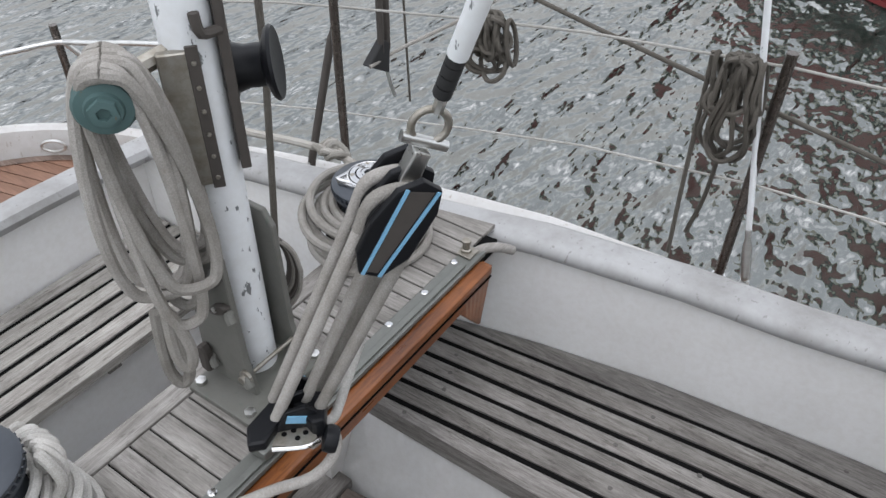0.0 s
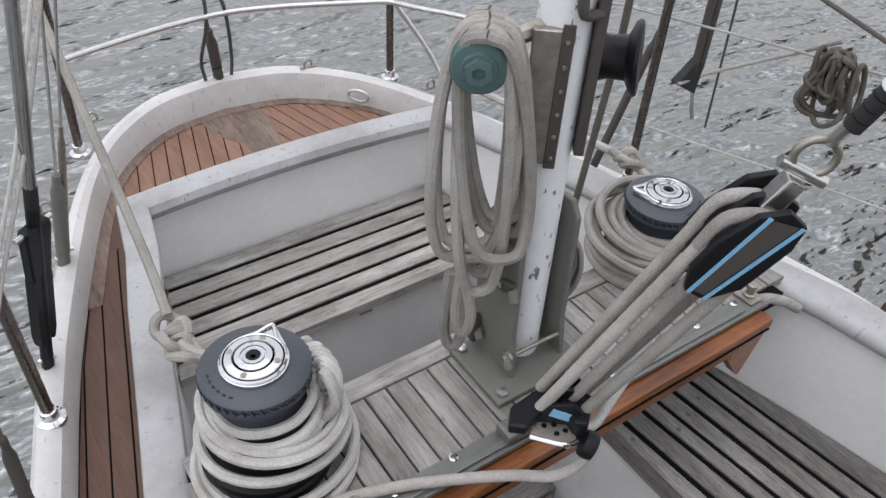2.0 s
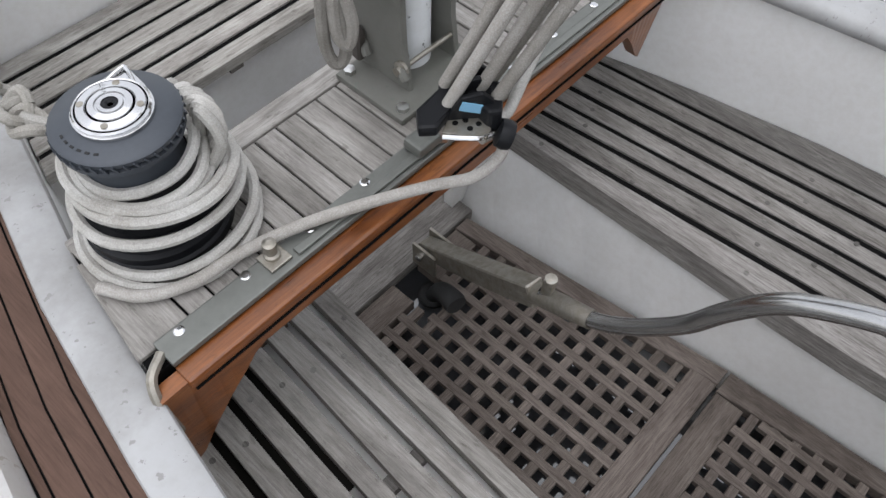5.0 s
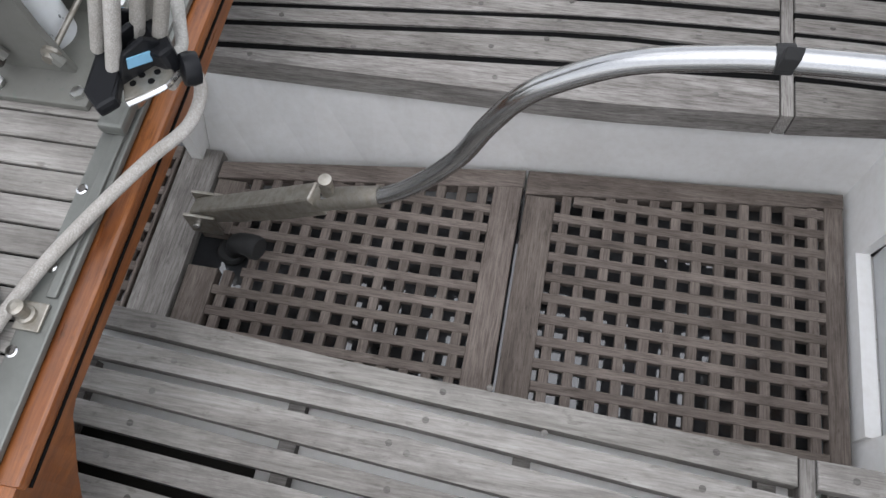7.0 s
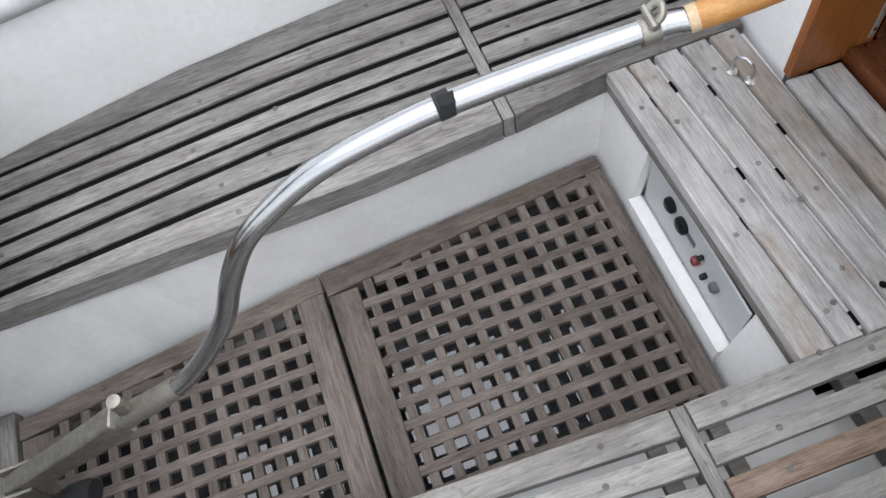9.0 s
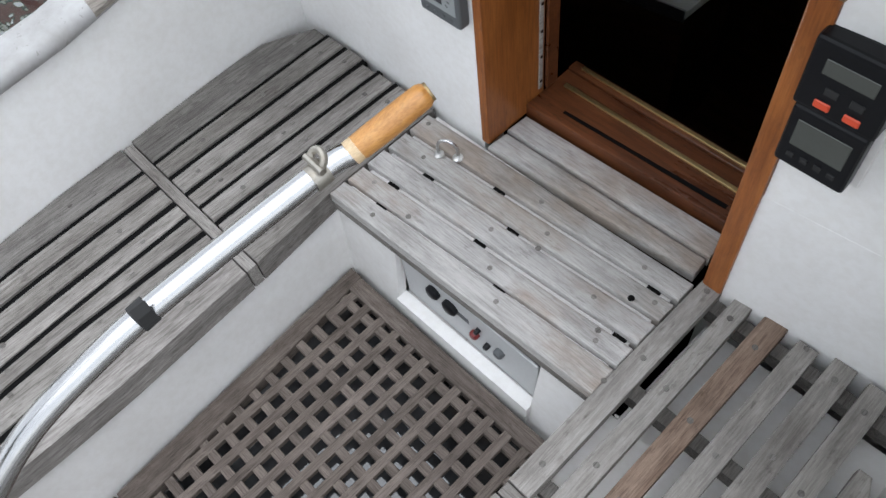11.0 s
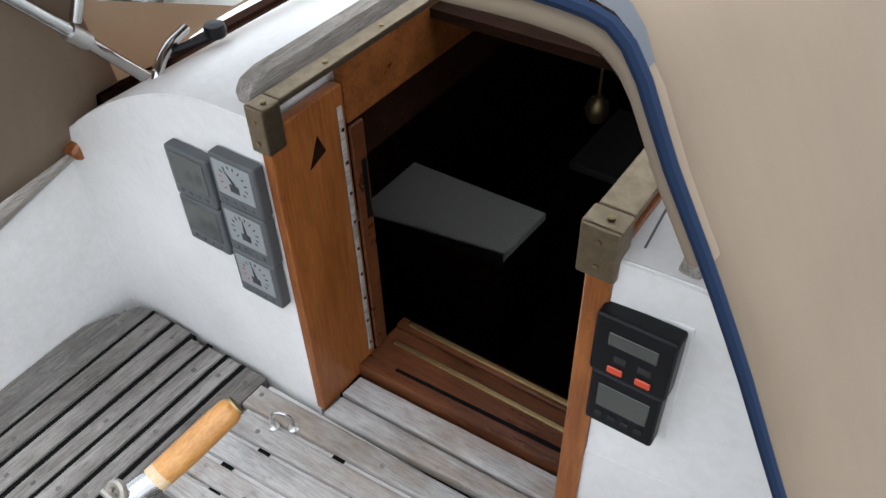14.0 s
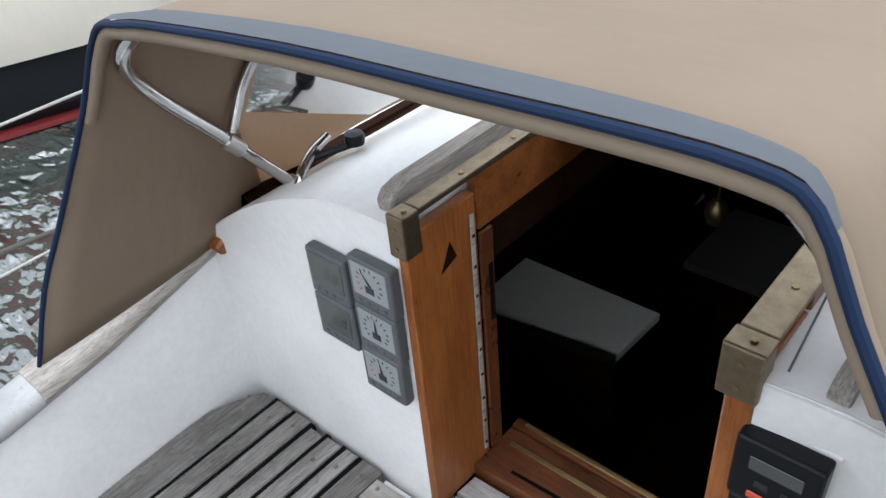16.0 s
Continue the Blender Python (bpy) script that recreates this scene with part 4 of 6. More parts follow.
# ---- companionway posts, sill and runners ----
for x0, x1, y1, zc in ((0.158, 0.18, BH + 0.004, 1.012), (-0.417, -0.378, -0.36, 1.028)):
    post = thing("companionway_post", "varnished mahogany companionway post with a brass cap", "door post", "companionway posts")
    part("board", box((x0, -0.52, SEAT - 0.005), (x1, y1, zc - 0.045), 0.004), varnish_z, post)
    part("cap", join(box((x0 - 0.004, y1 - 0.035, zc - 0.085), (x1 + 0.012, y1 + 0.006, zc), 0.004), box((x0 - 0.003, -1.35, zc - 0.012), (x1 + 0.008, y1 - 0.034, zc + 0.001), 0.003)), dull_brass, post, "dark brass cap")
    part("runner", box((x0, -1.35, zc - 0.13), (x1, -0.525, zc - 0.013), 0.004), varnish_x, post)
    for y in (y1 - 0.015, -0.5, -0.65, -0.8):
        part("screw", lathe([(0.005, 0), (0.005, 0.0015), (0.0, 0.002)], ((x0 + x1) / 2, y, zc + 0.0015), 10), brass, post)
    for z in (zc - 0.025, zc - 0.065):
        part("screw", lathe([(0.004, 0), (0.004, 0.0015), (0.0, 0.002)], ((x0 + x1) / 2 + 0.004, y1 + 0.0065, z), 10, (0, 1, 0)), brass, post)
sill = thing("companionway_sill", "varnished mahogany sill with brass strips", "sill")
part("board", prism([(-0.378, -0.482), (0.158, -0.462), (0.158, -0.6), (-0.378, -0.6)], 0.2, 0.284, 0.004, 2), sill_wood, sill)
part("stain_groove", prism([(-0.32, -0.507), (0.08, -0.492), (0.08, -0.5), (-0.32, -0.518)], 0.2845, 0.2855), caulk, sill, "black stained groove")
part("back_board", box((-0.378, -0.63, 0.22), (0.158, -0.602, 0.288), 0.003), sill_wood, sill)
for y, z in ((-0.558, 0.2835), (-0.618, 0.2875)):
    part("brass_strip", box((-0.32, y - 0.005, z), (0.13, y + 0.005, z + 0.005), 0.001), bright_brass, sill, "bright brass strip")

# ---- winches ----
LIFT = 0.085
WS, WP = (-0.513, 1.482), (0.457, 1.524)


def winch(x, y, lift, label, aim):
    w = thing("winch", label, "winch", "sheet winches", (x, y, BR + lift))
    part("base", lathe([(0.112, -lift), (0.112, 0.016 - lift), (0.107, 0.02 - lift), (0.107, 0.034 - lift), (0.1, 0.038 - lift), (0.098, 0.052 - lift), (0.08, 0.056 - lift), (0.074, 0.05)], (0, 0, 0), 40), black_plastic, w, "black ribbed base", True)
    part("drum", lathe([(0.072, 0.05), (0.064, 0.075), (0.064, 0.1), (0.074, 0.112)], (0, 0, 0), 40), winch_grey, w, "", True)
    bm = bmesh.new()
    part("top_disc", lathe([(0.066, 0.104), (0.08, 0.106), (0.086, 0.111), (0.086, 0.118), (0.08, 0.1205), (0.08, 0.123), (0.086, 0.1255), (0.087, 0.133), (0.083, 0.1365), (0.06, 0.139), (0.055, 0.141), (0.0, 0.141)], (0, 0, 0), 48), winch_grey, w, "slate grey self-tailing disc", True)
    for k in range(40):
        a = 2 * math.pi * k / 40
        c, s = math.cos(a), math.sin(a)
        b = box((-0.002, -0.0015, 0.119), (0.002, 0.0015, 0.131))
        bmesh.ops.rotate(b, cent=(0, 0, 0.125), matrix=Matrix.Rotation(0.5, 3, "X"), verts=b.verts)
        bmesh.ops.rotate(b, cent=(0, 0, 0), matrix=Matrix.Rotation(a, 3, "Z"), verts=b.verts)
        bmesh.ops.translate(b, vec=(0.087 * c, 0.087 * s, 0), verts=b.verts)
        me = bpy.data.meshes.new("t")
        b.to_mesh(me)
        b.free()
        bm.from_mesh(me)
        bpy.data.meshes.remove(me)
    part("teeth", bm, winch_grey, w)
    cap = part("cap", lathe([(0.051, 0.147), (0.0515, 0.151), (0.049, 0.1535), (0.0475, 0.1525), (0.0455, 0.1525), (0.044, 0.1545), (0.033, 0.156), (0.0322, 0.1545), (0.0295, 0.1545), (0.0288, 0.1565), (0.0205, 0.158), (0.0198, 0.1555), (0.0175, 0.1555), (0.0168, 0.158), (0.0115, 0.158), (0.0112, 0.15), (0.0, 0.149)], (0, 0, 0), 40), chrome, w, "chrome cap", True)
    part("groove", lathe([(0.0472, 0.1528), (0.0458, 0.1528)], (0, 0, 0), 40), caulk, cap)
    part("groove", lathe([(0.0318, 0.1548), (0.0299, 0.1548)], (0, 0, 0), 40), caulk, cap)
    part("socket", lathe([(0.0112, 0.1502), (0.0112, 0.1572), (0.0072, 0.1574), (0.0, 0.152)], (0, 0, 0), 8), black_plastic, cap)
    for k in range(4):
        a = math.pi / 4 + k * math.pi / 2
        part("screw", lathe([(0.005, 0.152), (0.005, 0.1545), (0.0, 0.155)], (0.0385 * math.cos(a), 0.0385 * math.sin(a), 0.0015), 10), dull_steel, cap)
    rim = []
    for q in range(29):
        a = aim + 0.62 + (2 * math.pi - 1.24) * q / 28
        rim.append((0.054 * math.cos(a), 0.054 * math.sin(a)))
    tip = [(0.074 * math.cos(aim + t), 0.074 * math.sin(aim + t)) for t in (-0.1, 0.0, 0.1)]
    arm = prism(rim + tip, 0.1415, 0.147, 0.0015, 2)
    part("feeder_arm", arm, chrome, w, "chrome pointed line feeder", True)
    part("feeder_lip", tube([(0.046 * math.cos(aim + 0.5), 0.046 * math.sin(aim + 0.5), 0.149), (0.07 * math.cos(aim + 0.06), 0.07 * math.sin(aim + 0.06), 0.151), (0.07 * math.cos(aim - 0.06), 0.07 * math.sin(aim - 0.06), 0.151), (0.046 * math.cos(aim - 0.5), 0.046 * math.sin(aim - 0.5), 0.149)], 0.003, 8, 4), chrome, w, "", True)
    for q in range(6):
        a = aim + 2.2 + 0.17 * q
        b = box((-0.003, -0.0018, 0.1372), (0.003, 0.0018, 0.1388))
        bmesh.ops.rotate(b, cent=(0, 0, 0), matrix=Matrix.Rotation(a + 1.57, 3, "Z"), verts=b.verts)
        bmesh.ops.translate(b, vec=(0.071 * math.cos(a), 0.071 * math.sin(a), 0), verts=b.verts)
        part("embossed_bar", b, dark_rubber, w)
    return w


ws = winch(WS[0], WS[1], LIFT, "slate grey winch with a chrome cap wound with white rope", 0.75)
wp = winch(WP[0], WP[1], 0.012, "slate grey winch with a chrome cap, rope heaped round it", 2.4)

# ---- tiller ----
tl = thing("tiller", "bent steel tiller with a turned wooden handle", "tiller")
def box_arm(rows):
    """A bar of rectangular section along points with a half width and half height each."""
    rings = []
    for k, (p, hw, hh) in enumerate(rows):
        d = (Vector(rows[min(k + 1, len(rows) - 1)][0]) - Vector(rows[max(k - 1, 0)][0])).normalized()
        side_ = d.cross(Vector((0, 0, 1))).normalized()
        up_ = side_.cross(d)
        rings.append([Vector(p) + side_ * a * hw + up_ * b * hh for a, b in ((-1, -1), (1, -1), (1, 1), (-1, 1))])
    return bev(loft(rings), 0.003, 1)


part("arm", box_arm([((0.002, 1.4, 0.062), 0.02, 0.02), ((-0.015, 1.31, 0.125), 0.021, 0.024), ((-0.05, 1.15, 0.255), 0.021, 0.026), ((-0.068, 1.05, 0.335), 0.02, 0.026)]), dull_steel, tl, "dull box-section arm")
part("arm_end", tube([(-0.062, 1.08, 0.312), (-0.07, 1.04, 0.34), (-0.079, 0.97, 0.381), (-0.081, 0.93, 0.4)], 0.0235, 12, 5, lambda t: 1.0 - 0.2 * t), dull_steel, tl, "crushed welded end of the arm", True)
part("tube", tube([(-0.07, 1.04, 0.352), (-0.08, 0.949, 0.389), (-0.085, 0.877, 0.449), (-0.085, 0.795, 0.556), (-0.085, 0.75, 0.651), (-0.085, 0.704, 0.73), (-0.085, 0.652, 0.778), (-0.085, 0.583, 0.82), (-0.087, 0.5, 0.845), (-0.09, 0.4, 0.862), (-0.1, 0.177, 0.878), (-0.11, 0.13, 0.882)], 0.0152, 16, 6), tube_steel, tl, "polished steel tube", True)
part("handle", tube([(-0.11, 0.135, 0.884), (-0.114, 0.12, 0.888), (-0.122, 0.09, 0.898), (-0.132, 0.05, 0.912), (-0.137, 0.03, 0.918)], 0.0155, 16, 5, lambda t: 0.9 if t < 0.06 else 0.98 + 0.12 * math.sin(t * 3.0) - 0.25 * max(0, t - 0.93) / 0.07), handle_wood, tl, "varnished wooden grip", True)

# ---- dodger ----
ARCH_A = [(0.79, 0.09, 0.66), (0.755, 0.03, 0.83), (0.72, -0.03, 0.955), (0.6, -0.096, 1.18), (0.53, -0.112, 1.29), (0.47, -0.112, 1.345), (0.36, -0.09, 1.375), (0.24, -0.07, 1.402), (-0.03, -0.05, 1.438), (-0.234, -0.05, 1.448), (-0.38, -0.05, 1.455), (-0.47, -0.05, 1.455), (-0.51, -0.05, 1.44), (-0.546, -0.05, 1.373), (-0.591, -0.05, 1.293), (-0.648, -0.05, 1.18), (-0.768, -0.04, 0.928), (-0.86, 0.03, 0.68)]
ARCH_B = [(0.8, -0.5, 0.72), (0.74, -0.46, 0.86), (0.67, -0.4, 1.0), (0.63, -0.42, 1.12), (0.57, -0.46, 1.25), (0.5, -0.5, 1.34), (0.4, -0.55, 1.4), (0.24, -0.6, 1.44), (-0.03, -0.66, 1.465), (-0.234, -0.66, 1.47), (-0.38, -0.66, 1.46), (-0.52, -0.66, 1.44), (-0.6, -0.66, 1.39), (-0.66, -0.66, 1.32), (-0.72, -0.66, 1.22), (-0.78, -0.68, 1.1), (-0.86, -0.7, 0.92), (-0.9, -0.75, 0.75)]
ARCH_C = [(0.8, -0.6, 0.74), (0.72, -0.62, 0.83), (0.63, -0.68, 0.9), (0.58, -0.8, 0.93), (0.53, -0.95, 0.955), (0.48, -1.08, 0.975), (0.4, -1.2, 0.99), (0.24, -1.3, 1.01), (-0.03, -1.34, 1.02), (-0.234, -1.34, 1.01), (-0.38, -1.33, 1.0), (-0.52, -1.3, 0.97), (-0.6, -1.27, 0.95), (-0.66, -1.24, 0.93), (-0.72, -1.2, 0.9), (-0.78, -1.15, 0.87), (-0.86, -1.05, 0.8), (-0.9, -0.95, 0.76)]


def blend(a, b, t, sag=0.0):
    return [Vector(p).lerp(Vector(q), t) - Vector((0, 0, sag * 4 * t * (1 - t))) for p, q in zip(a, b)]


dodger = thing("spray_hood", "beige canvas spray hood with navy blue edging", "spray hood")
fine_a, fine_b, fine_c = smooth_path(ARCH_A, 3), smooth_path(ARCH_B, 3), smooth_path(ARCH_C, 3)
hood = part("canopy", loft([blend(fine_a, fine_b, t, 0.012) for t in np.linspace(0, 1, 9)], closed=False), canvas, dodger, "", True)
sol = hood.modifiers.new("cloth", "SOLIDIFY")
sol.thickness, sol.offset = 0.003, -1
# windscreen: fabric border, clear panes between
n = len(fine_b)


def patch(i0, i1, t0, t1, rows=4):
    return loft([blend(fine_b, fine_c, t)[i0 : i1 + 1] for t in np.linspace(t0, t1, rows)], closed=False)


windows = [(7, 17), (18, 33), (35, 46)]
border = [patch(0, n - 1, 0.0, 0.05), patch(0, n - 1, 0.965, 1.0)]
prev = 0
for i0, i1 in windows:
    border.append(patch(prev, i0, 0.05, 0.965))
    prev = i1
border.append(patch(prev, n - 1, 0.05, 0.965))
fr = part("windscreen_border", join(*border), canvas, dodger, "", True)
for i0, i1 in windows:
    p = part("window_pane", patch(i0, i1, 0.05, 0.965), vinyl, dodger, "clear vinyl pane", True)
    p.visible_shadow = False
part("edge_trim", tube([p + Vector((0, 0.006, 0.0)) for p in fine_a], 0.005, 8, 0), trim_blue, dodger, "navy blue edging", True)
inset = [Vector((p.x * 0.965, p.y - 0.03, p.z - 0.022)) for p in fine_a]
bow = [inset[k] for k in range(9, len(inset) - 9)]
part("front_bow", tube([(0.644, -0.497, 0.82), (0.634, -0.355, 1.0), (0.6, -0.22, 1.16)] + [tuple(p) for p in bow[3:-3:4]] + [(-0.6, -0.22, 1.16), (-0.644, -0.497, 0.82)], 0.0125, 12, 5), chrome, dodger, "polished steel hood bow", True)
part("second_bow", tube([(0.634, -0.365, 1.02), (0.615, -0.41, 1.12)] + [tuple(Vector((p.x * 0.96, p.y, p.z - 0.025))) for p in fine_b[12:-12:4]] + [(-0.66, -0.5, 1.2), (-0.636, -0.36, 1.02)], 0.011, 10, 5), chrome, dodger, "", True)
band = []
for k, p in enumerate(fine_a[12:38]):
    q = fine_b[12 + k]
    wdt = 0.006 + 0.027 * math.sin(math.pi * min(1.0, k / 25)) ** 0.8
    d = (q - p).normalized()
    band.append([p + Vector((0, 0.004, 0.006)), p + d * wdt * 0.5 + Vector((0, 0, 0.0075)), p + d * wdt + Vector((0, 0, 0.005))])
part("edge_band", loft(band, closed=False), trim_faded, dodger, "faded blue reinforcing band", True)
part("edge_roll", tube([p + Vector((0, -0.004, -0.014)) for p in fine_a[9:42]], 0.0105, 12, 0), canvas, dodger, "beige rolled edge", True)

# ---- main sheet tackle on the traveller ----
LOW, TOP = Vector((-0.141, 1.213, 0.755)), Vector((-0.014, 1.083, 1.166))
AX = (TOP - LOW).normalized()
SIDE = Vector((0.74, -0.62, 0)).normalized()
SIDE = (SIDE - AX * SIDE.dot(AX)).normalized()
FACE = AX.cross(SIDE).normalized()


def along(c, a, s, f):
    return c + AX * a + SIDE * s + FACE * f


def cheek(c, outline, f0, f1, b=0.003):
    return bev(loft([[along(c, a, s, f) for a, s in outline] for f in (f0, f1)]), b, 2)


tk = thing("main_sheet_tackle", "black sheet blocks with pale blue stripes and worn grey rope", "tackle")
CHEEK = [(-0.083, -0.022), (-0.083, 0.01), (-0.045, 0.036), (0.035, 0.043), (0.07, 0.034), (0.078, 0.004), (0.055, -0.022), (0.0, -0.038), (-0.05, -0.038)]
ub = part("upper_block", cheek(TOP, CHEEK, -0.044, -0.032), black_plastic, tk, "black triple block")
for f in (-0.006, 0.032):
    part("cheek", cheek(TOP, CHEEK, f, f + 0.012), black_plastic, ub)
for a0, a1, s0, s1 in ((-0.081, 0.062, -0.02, -0.014), (-0.081, 0.068, 0.004, 0.027)):
    part("stripe", loft([[along(TOP, a, s_, f) for a, s_ in ((a0, s0), (a1, s1), (a1, s1 + 0.005), (a0, s0 + 0.005))] for f in (-0.0458, -0.0436)]), stripe_blue, ub)
part("plate", cheek(TOP, [(-0.075, -0.014), (0.06, -0.008), (0.066, 0.024), (-0.075, 0.002)], -0.0452, -0.0435, 0.0), leather, ub)
part("head", cheek(TOP, [(0.05, -0.012), (0.05, 0.014), (0.1, 0.012), (0.1, -0.01)], -0.016, 0.012, 0.003), steel, ub, "steel block head")
for f in (-0.019, 0.019):
    part("sheave", lathe([(0.012, -0.012), (0.044, -0.012), (0.036, 0.0), (0.044, 0.012), (0.012, 0.012)], along(TOP, 0.0, 0.004, f), 24, FACE), dark_rubber, ub, "", True)
lb = part("lower_block", join(*[cheek(LOW, [(-0.008, -0.018), (-0.004, 0.022), (0.03, 0.032), (0.07, 0.022), (0.078, 0.0), (0.06, -0.026), (0.012, -0.03)], f, f + 0.009) for f in (-0.034, -0.005, 0.025)]), black_plastic, tk, "black lower block with a cam cleat")
part("stripe", cheek(LOW, [(0.04, -0.02), (0.056, -0.022), (0.06, 0.016), (0.044, 0.018)], -0.0362, -0.0335, 0.0), stripe_blue, lb)
part("stripe", cheek(LOW, [(0.03, -0.016), (0.072, -0.008), (0.072, 0.012), (0.034, 0.016)], 0.034, 0.0362, 0.0), stripe_blue, lb)
part("swivel", lathe([(0.02, -0.02), (0.022, 0.0), (0.016, 0.02), (0.012, 0.05)], (-0.1, 1.278, BR + 0.03), 16), steel, lb, "steel swivel", True)
# the cleat sits forward and up off its swivel, slid along camera rays to fit
part("swivel_arm", tube([(-0.1, 1.278, BR + 0.04), (-0.115, 1.262, BR + 0.085), (-0.161, 1.206, BR + 0.155)], 0.011, 10, 4), steel, lb, "", True)
CX, CY, CZ = -0.081, -0.064, BR + 0.120


# shifts plan points by the offset fitted to the camera's view
def lean(points):
    return [(x + CX, y + CY) for x, y in points]


wing = lean([(-0.15, 1.268), (-0.125, 1.296), (-0.07, 1.302), (-0.028, 1.284), (-0.04, 1.268), (-0.09, 1.262), (-0.13, 1.25)])
part("cam_wing", bev(prism(wing, CZ + 0.043, CZ + 0.062), 0.006, 2), black_plastic, lb, "black cam cleat wing")
plate_ = lean([(-0.118, 1.252), (-0.06, 1.278), (-0.045, 1.27), (-0.064, 1.206), (-0.082, 1.2), (-0.108, 1.236)])
pf = part("bracket", bev(prism(plate_, CZ + 0.036, CZ + 0.042), 0.001, 1), dull_steel, lb, "steel perforated bracket")
for hx, hy in lean(((-0.092, 1.25), (-0.078, 1.243), (-0.07, 1.258), (-0.085, 1.228), (-0.07, 1.225))):
    part("hole", lathe([(0.0045, 0.0), (0.0045, 0.0008), (0.0, 0.001)], (hx, hy, CZ + 0.042), 10), caulk, pf)
part("bracket_edge", tube([(x, y, CZ + 0.039) for x, y in lean([(-0.122, 1.247), (-0.09, 1.21), (-0.066, 1.2)])], 0.004, 8, 4), chrome, lb, "bright edge of the bracket", True)
body = lean([(-0.05, 1.282), (-0.012, 1.258), (-0.006, 1.236), (-0.05, 1.2), (-0.066, 1.212)])
part("cleat_body", bev(prism(body, CZ + 0.03, CZ + 0.07), 0.006, 2), black_plastic, lb, "black cleat body")
part("fairlead", lathe([(0.013, -0.012), (0.021, -0.01), (0.023, 0.0), (0.021, 0.01), (0.013, 0.012)], (-0.05 + CX, 1.192 + CY, CZ + 0.03), 20, (0.55, -0.75, -0.3)), black_plastic, lb, "black rope fairlead", True)
part("car", box((-0.165, 1.262, BR + 0.012), (-0.03, 1.302, BR + 0.034), 0.006), track_grey, lb, "grey traveller car")
# the falls between the blocks
for f in (-0.019, 0.019):
    for s, s2 in ((-0.036, -0.03), (0.04, 0.03)):
        part("fall", tube([along(LOW, 0.03, s2, f), along(LOW, 0.2, s2 * 0.6 + s * 0.4, f), along(TOP, -0.02, s, f)], 0.0098, 10, 5), rope_grey, tk, "worn grey rope", True)
    part("bight", tube([along(TOP, -0.03, -0.037, f), along(TOP, 0.02, -0.037, f), along(TOP, 0.043, -0.012, f), along(TOP, 0.046, 0.012, f), along(TOP, 0.025, 0.036, f), along(TOP, -0.02, 0.041, f)], 0.0098, 10, 5), rope_grey, tk, "worn grey rope", True)
part("fall", tube([along(LOW, 0.04, 0.012, 0.0), along(TOP, -0.06, 0.004, 0.0)], 0.0095, 10, 0), rope_grey, tk, "worn grey rope", True)
part("tail", tube([tuple(along(TOP, -0.07, 0.03, 0.03)), (0.006, 1.175, 0.92), (0.01, 1.17, 0.87), (-0.03, 1.168, 0.81), (-0.07, 1.16, 0.773), (-0.094, 1.156, 0.757), (-0.12, 1.16, 0.763)], 0.0088, 10, 6), rope_bright, tk, "white rope tail", True)
part("tail_bend", tube([(-0.15, 1.156, 0.75), (-0.118, 1.152, 0.743), (-0.1, 1.15, 0.718), (-0.118, 1.142, 0.694), (-0.16, 1.155, 0.672), (-0.205, 1.2, 0.652), (-0.275, 1.245, 0.642), (-0.355, 1.284, 0.639), (-0.42, 1.308, 0.638), (-0.49, 1.327, 0.636), (-0.56, 1.338, 0.632), (-0.62, 1.372, 0.629), (-0.655, 1.43, 0.628)], 0.0098, 10, 8), rope_grey, tk, "worn sheet led to the winch", True)
bowc = along(TOP, 0.135, 0.0, 0.0)
bow = []
for a in np.linspace(-0.9, math.pi + 0.9, 15):
    bow.append(bowc + SIDE * 0.024 * math.cos(a) + AX * (0.024 * math.sin(a) - 0.004))
sh = part("shackle", tube(bow, 0.0052, 10, 3), dull_steel, tk, "steel bow shackle", True)
part("pin", tube([along(bowc, -0.026, -0.03, 0), along(bowc, -0.026, 0.034, 0)], 0.0075, 12, 0), steel, sh, "", True)

rod = thing("sheet_strop", "white covered wire strop with dark lashings", "strop")
r0, r1 = bowc + AX * 0.02, Vector((-0.012, 0.98, 1.42))
updir = Vector((-0.008, -0.062, 0.155)).normalized()
part("wire_end", tube([tuple(r0), tuple(r1 - updir * 0.03)], 0.008, 8, 0), steel, rod, "", True)
part("cover", tube([tuple(r1 - updir * 0.01), tuple(r1 + updir * 1.6)], 0.0125, 12, 0), mast_paint, rod, "white tube cover", True)
for d in (-0.062, -0.046, -0.03, -0.014):
    part("lashing", tube([tuple(r1 + updir * (d - 0.007)), tuple(r1 + updir * (d + 0.007))], 0.0115, 10, 0), dark_rubber, rod, "", True)


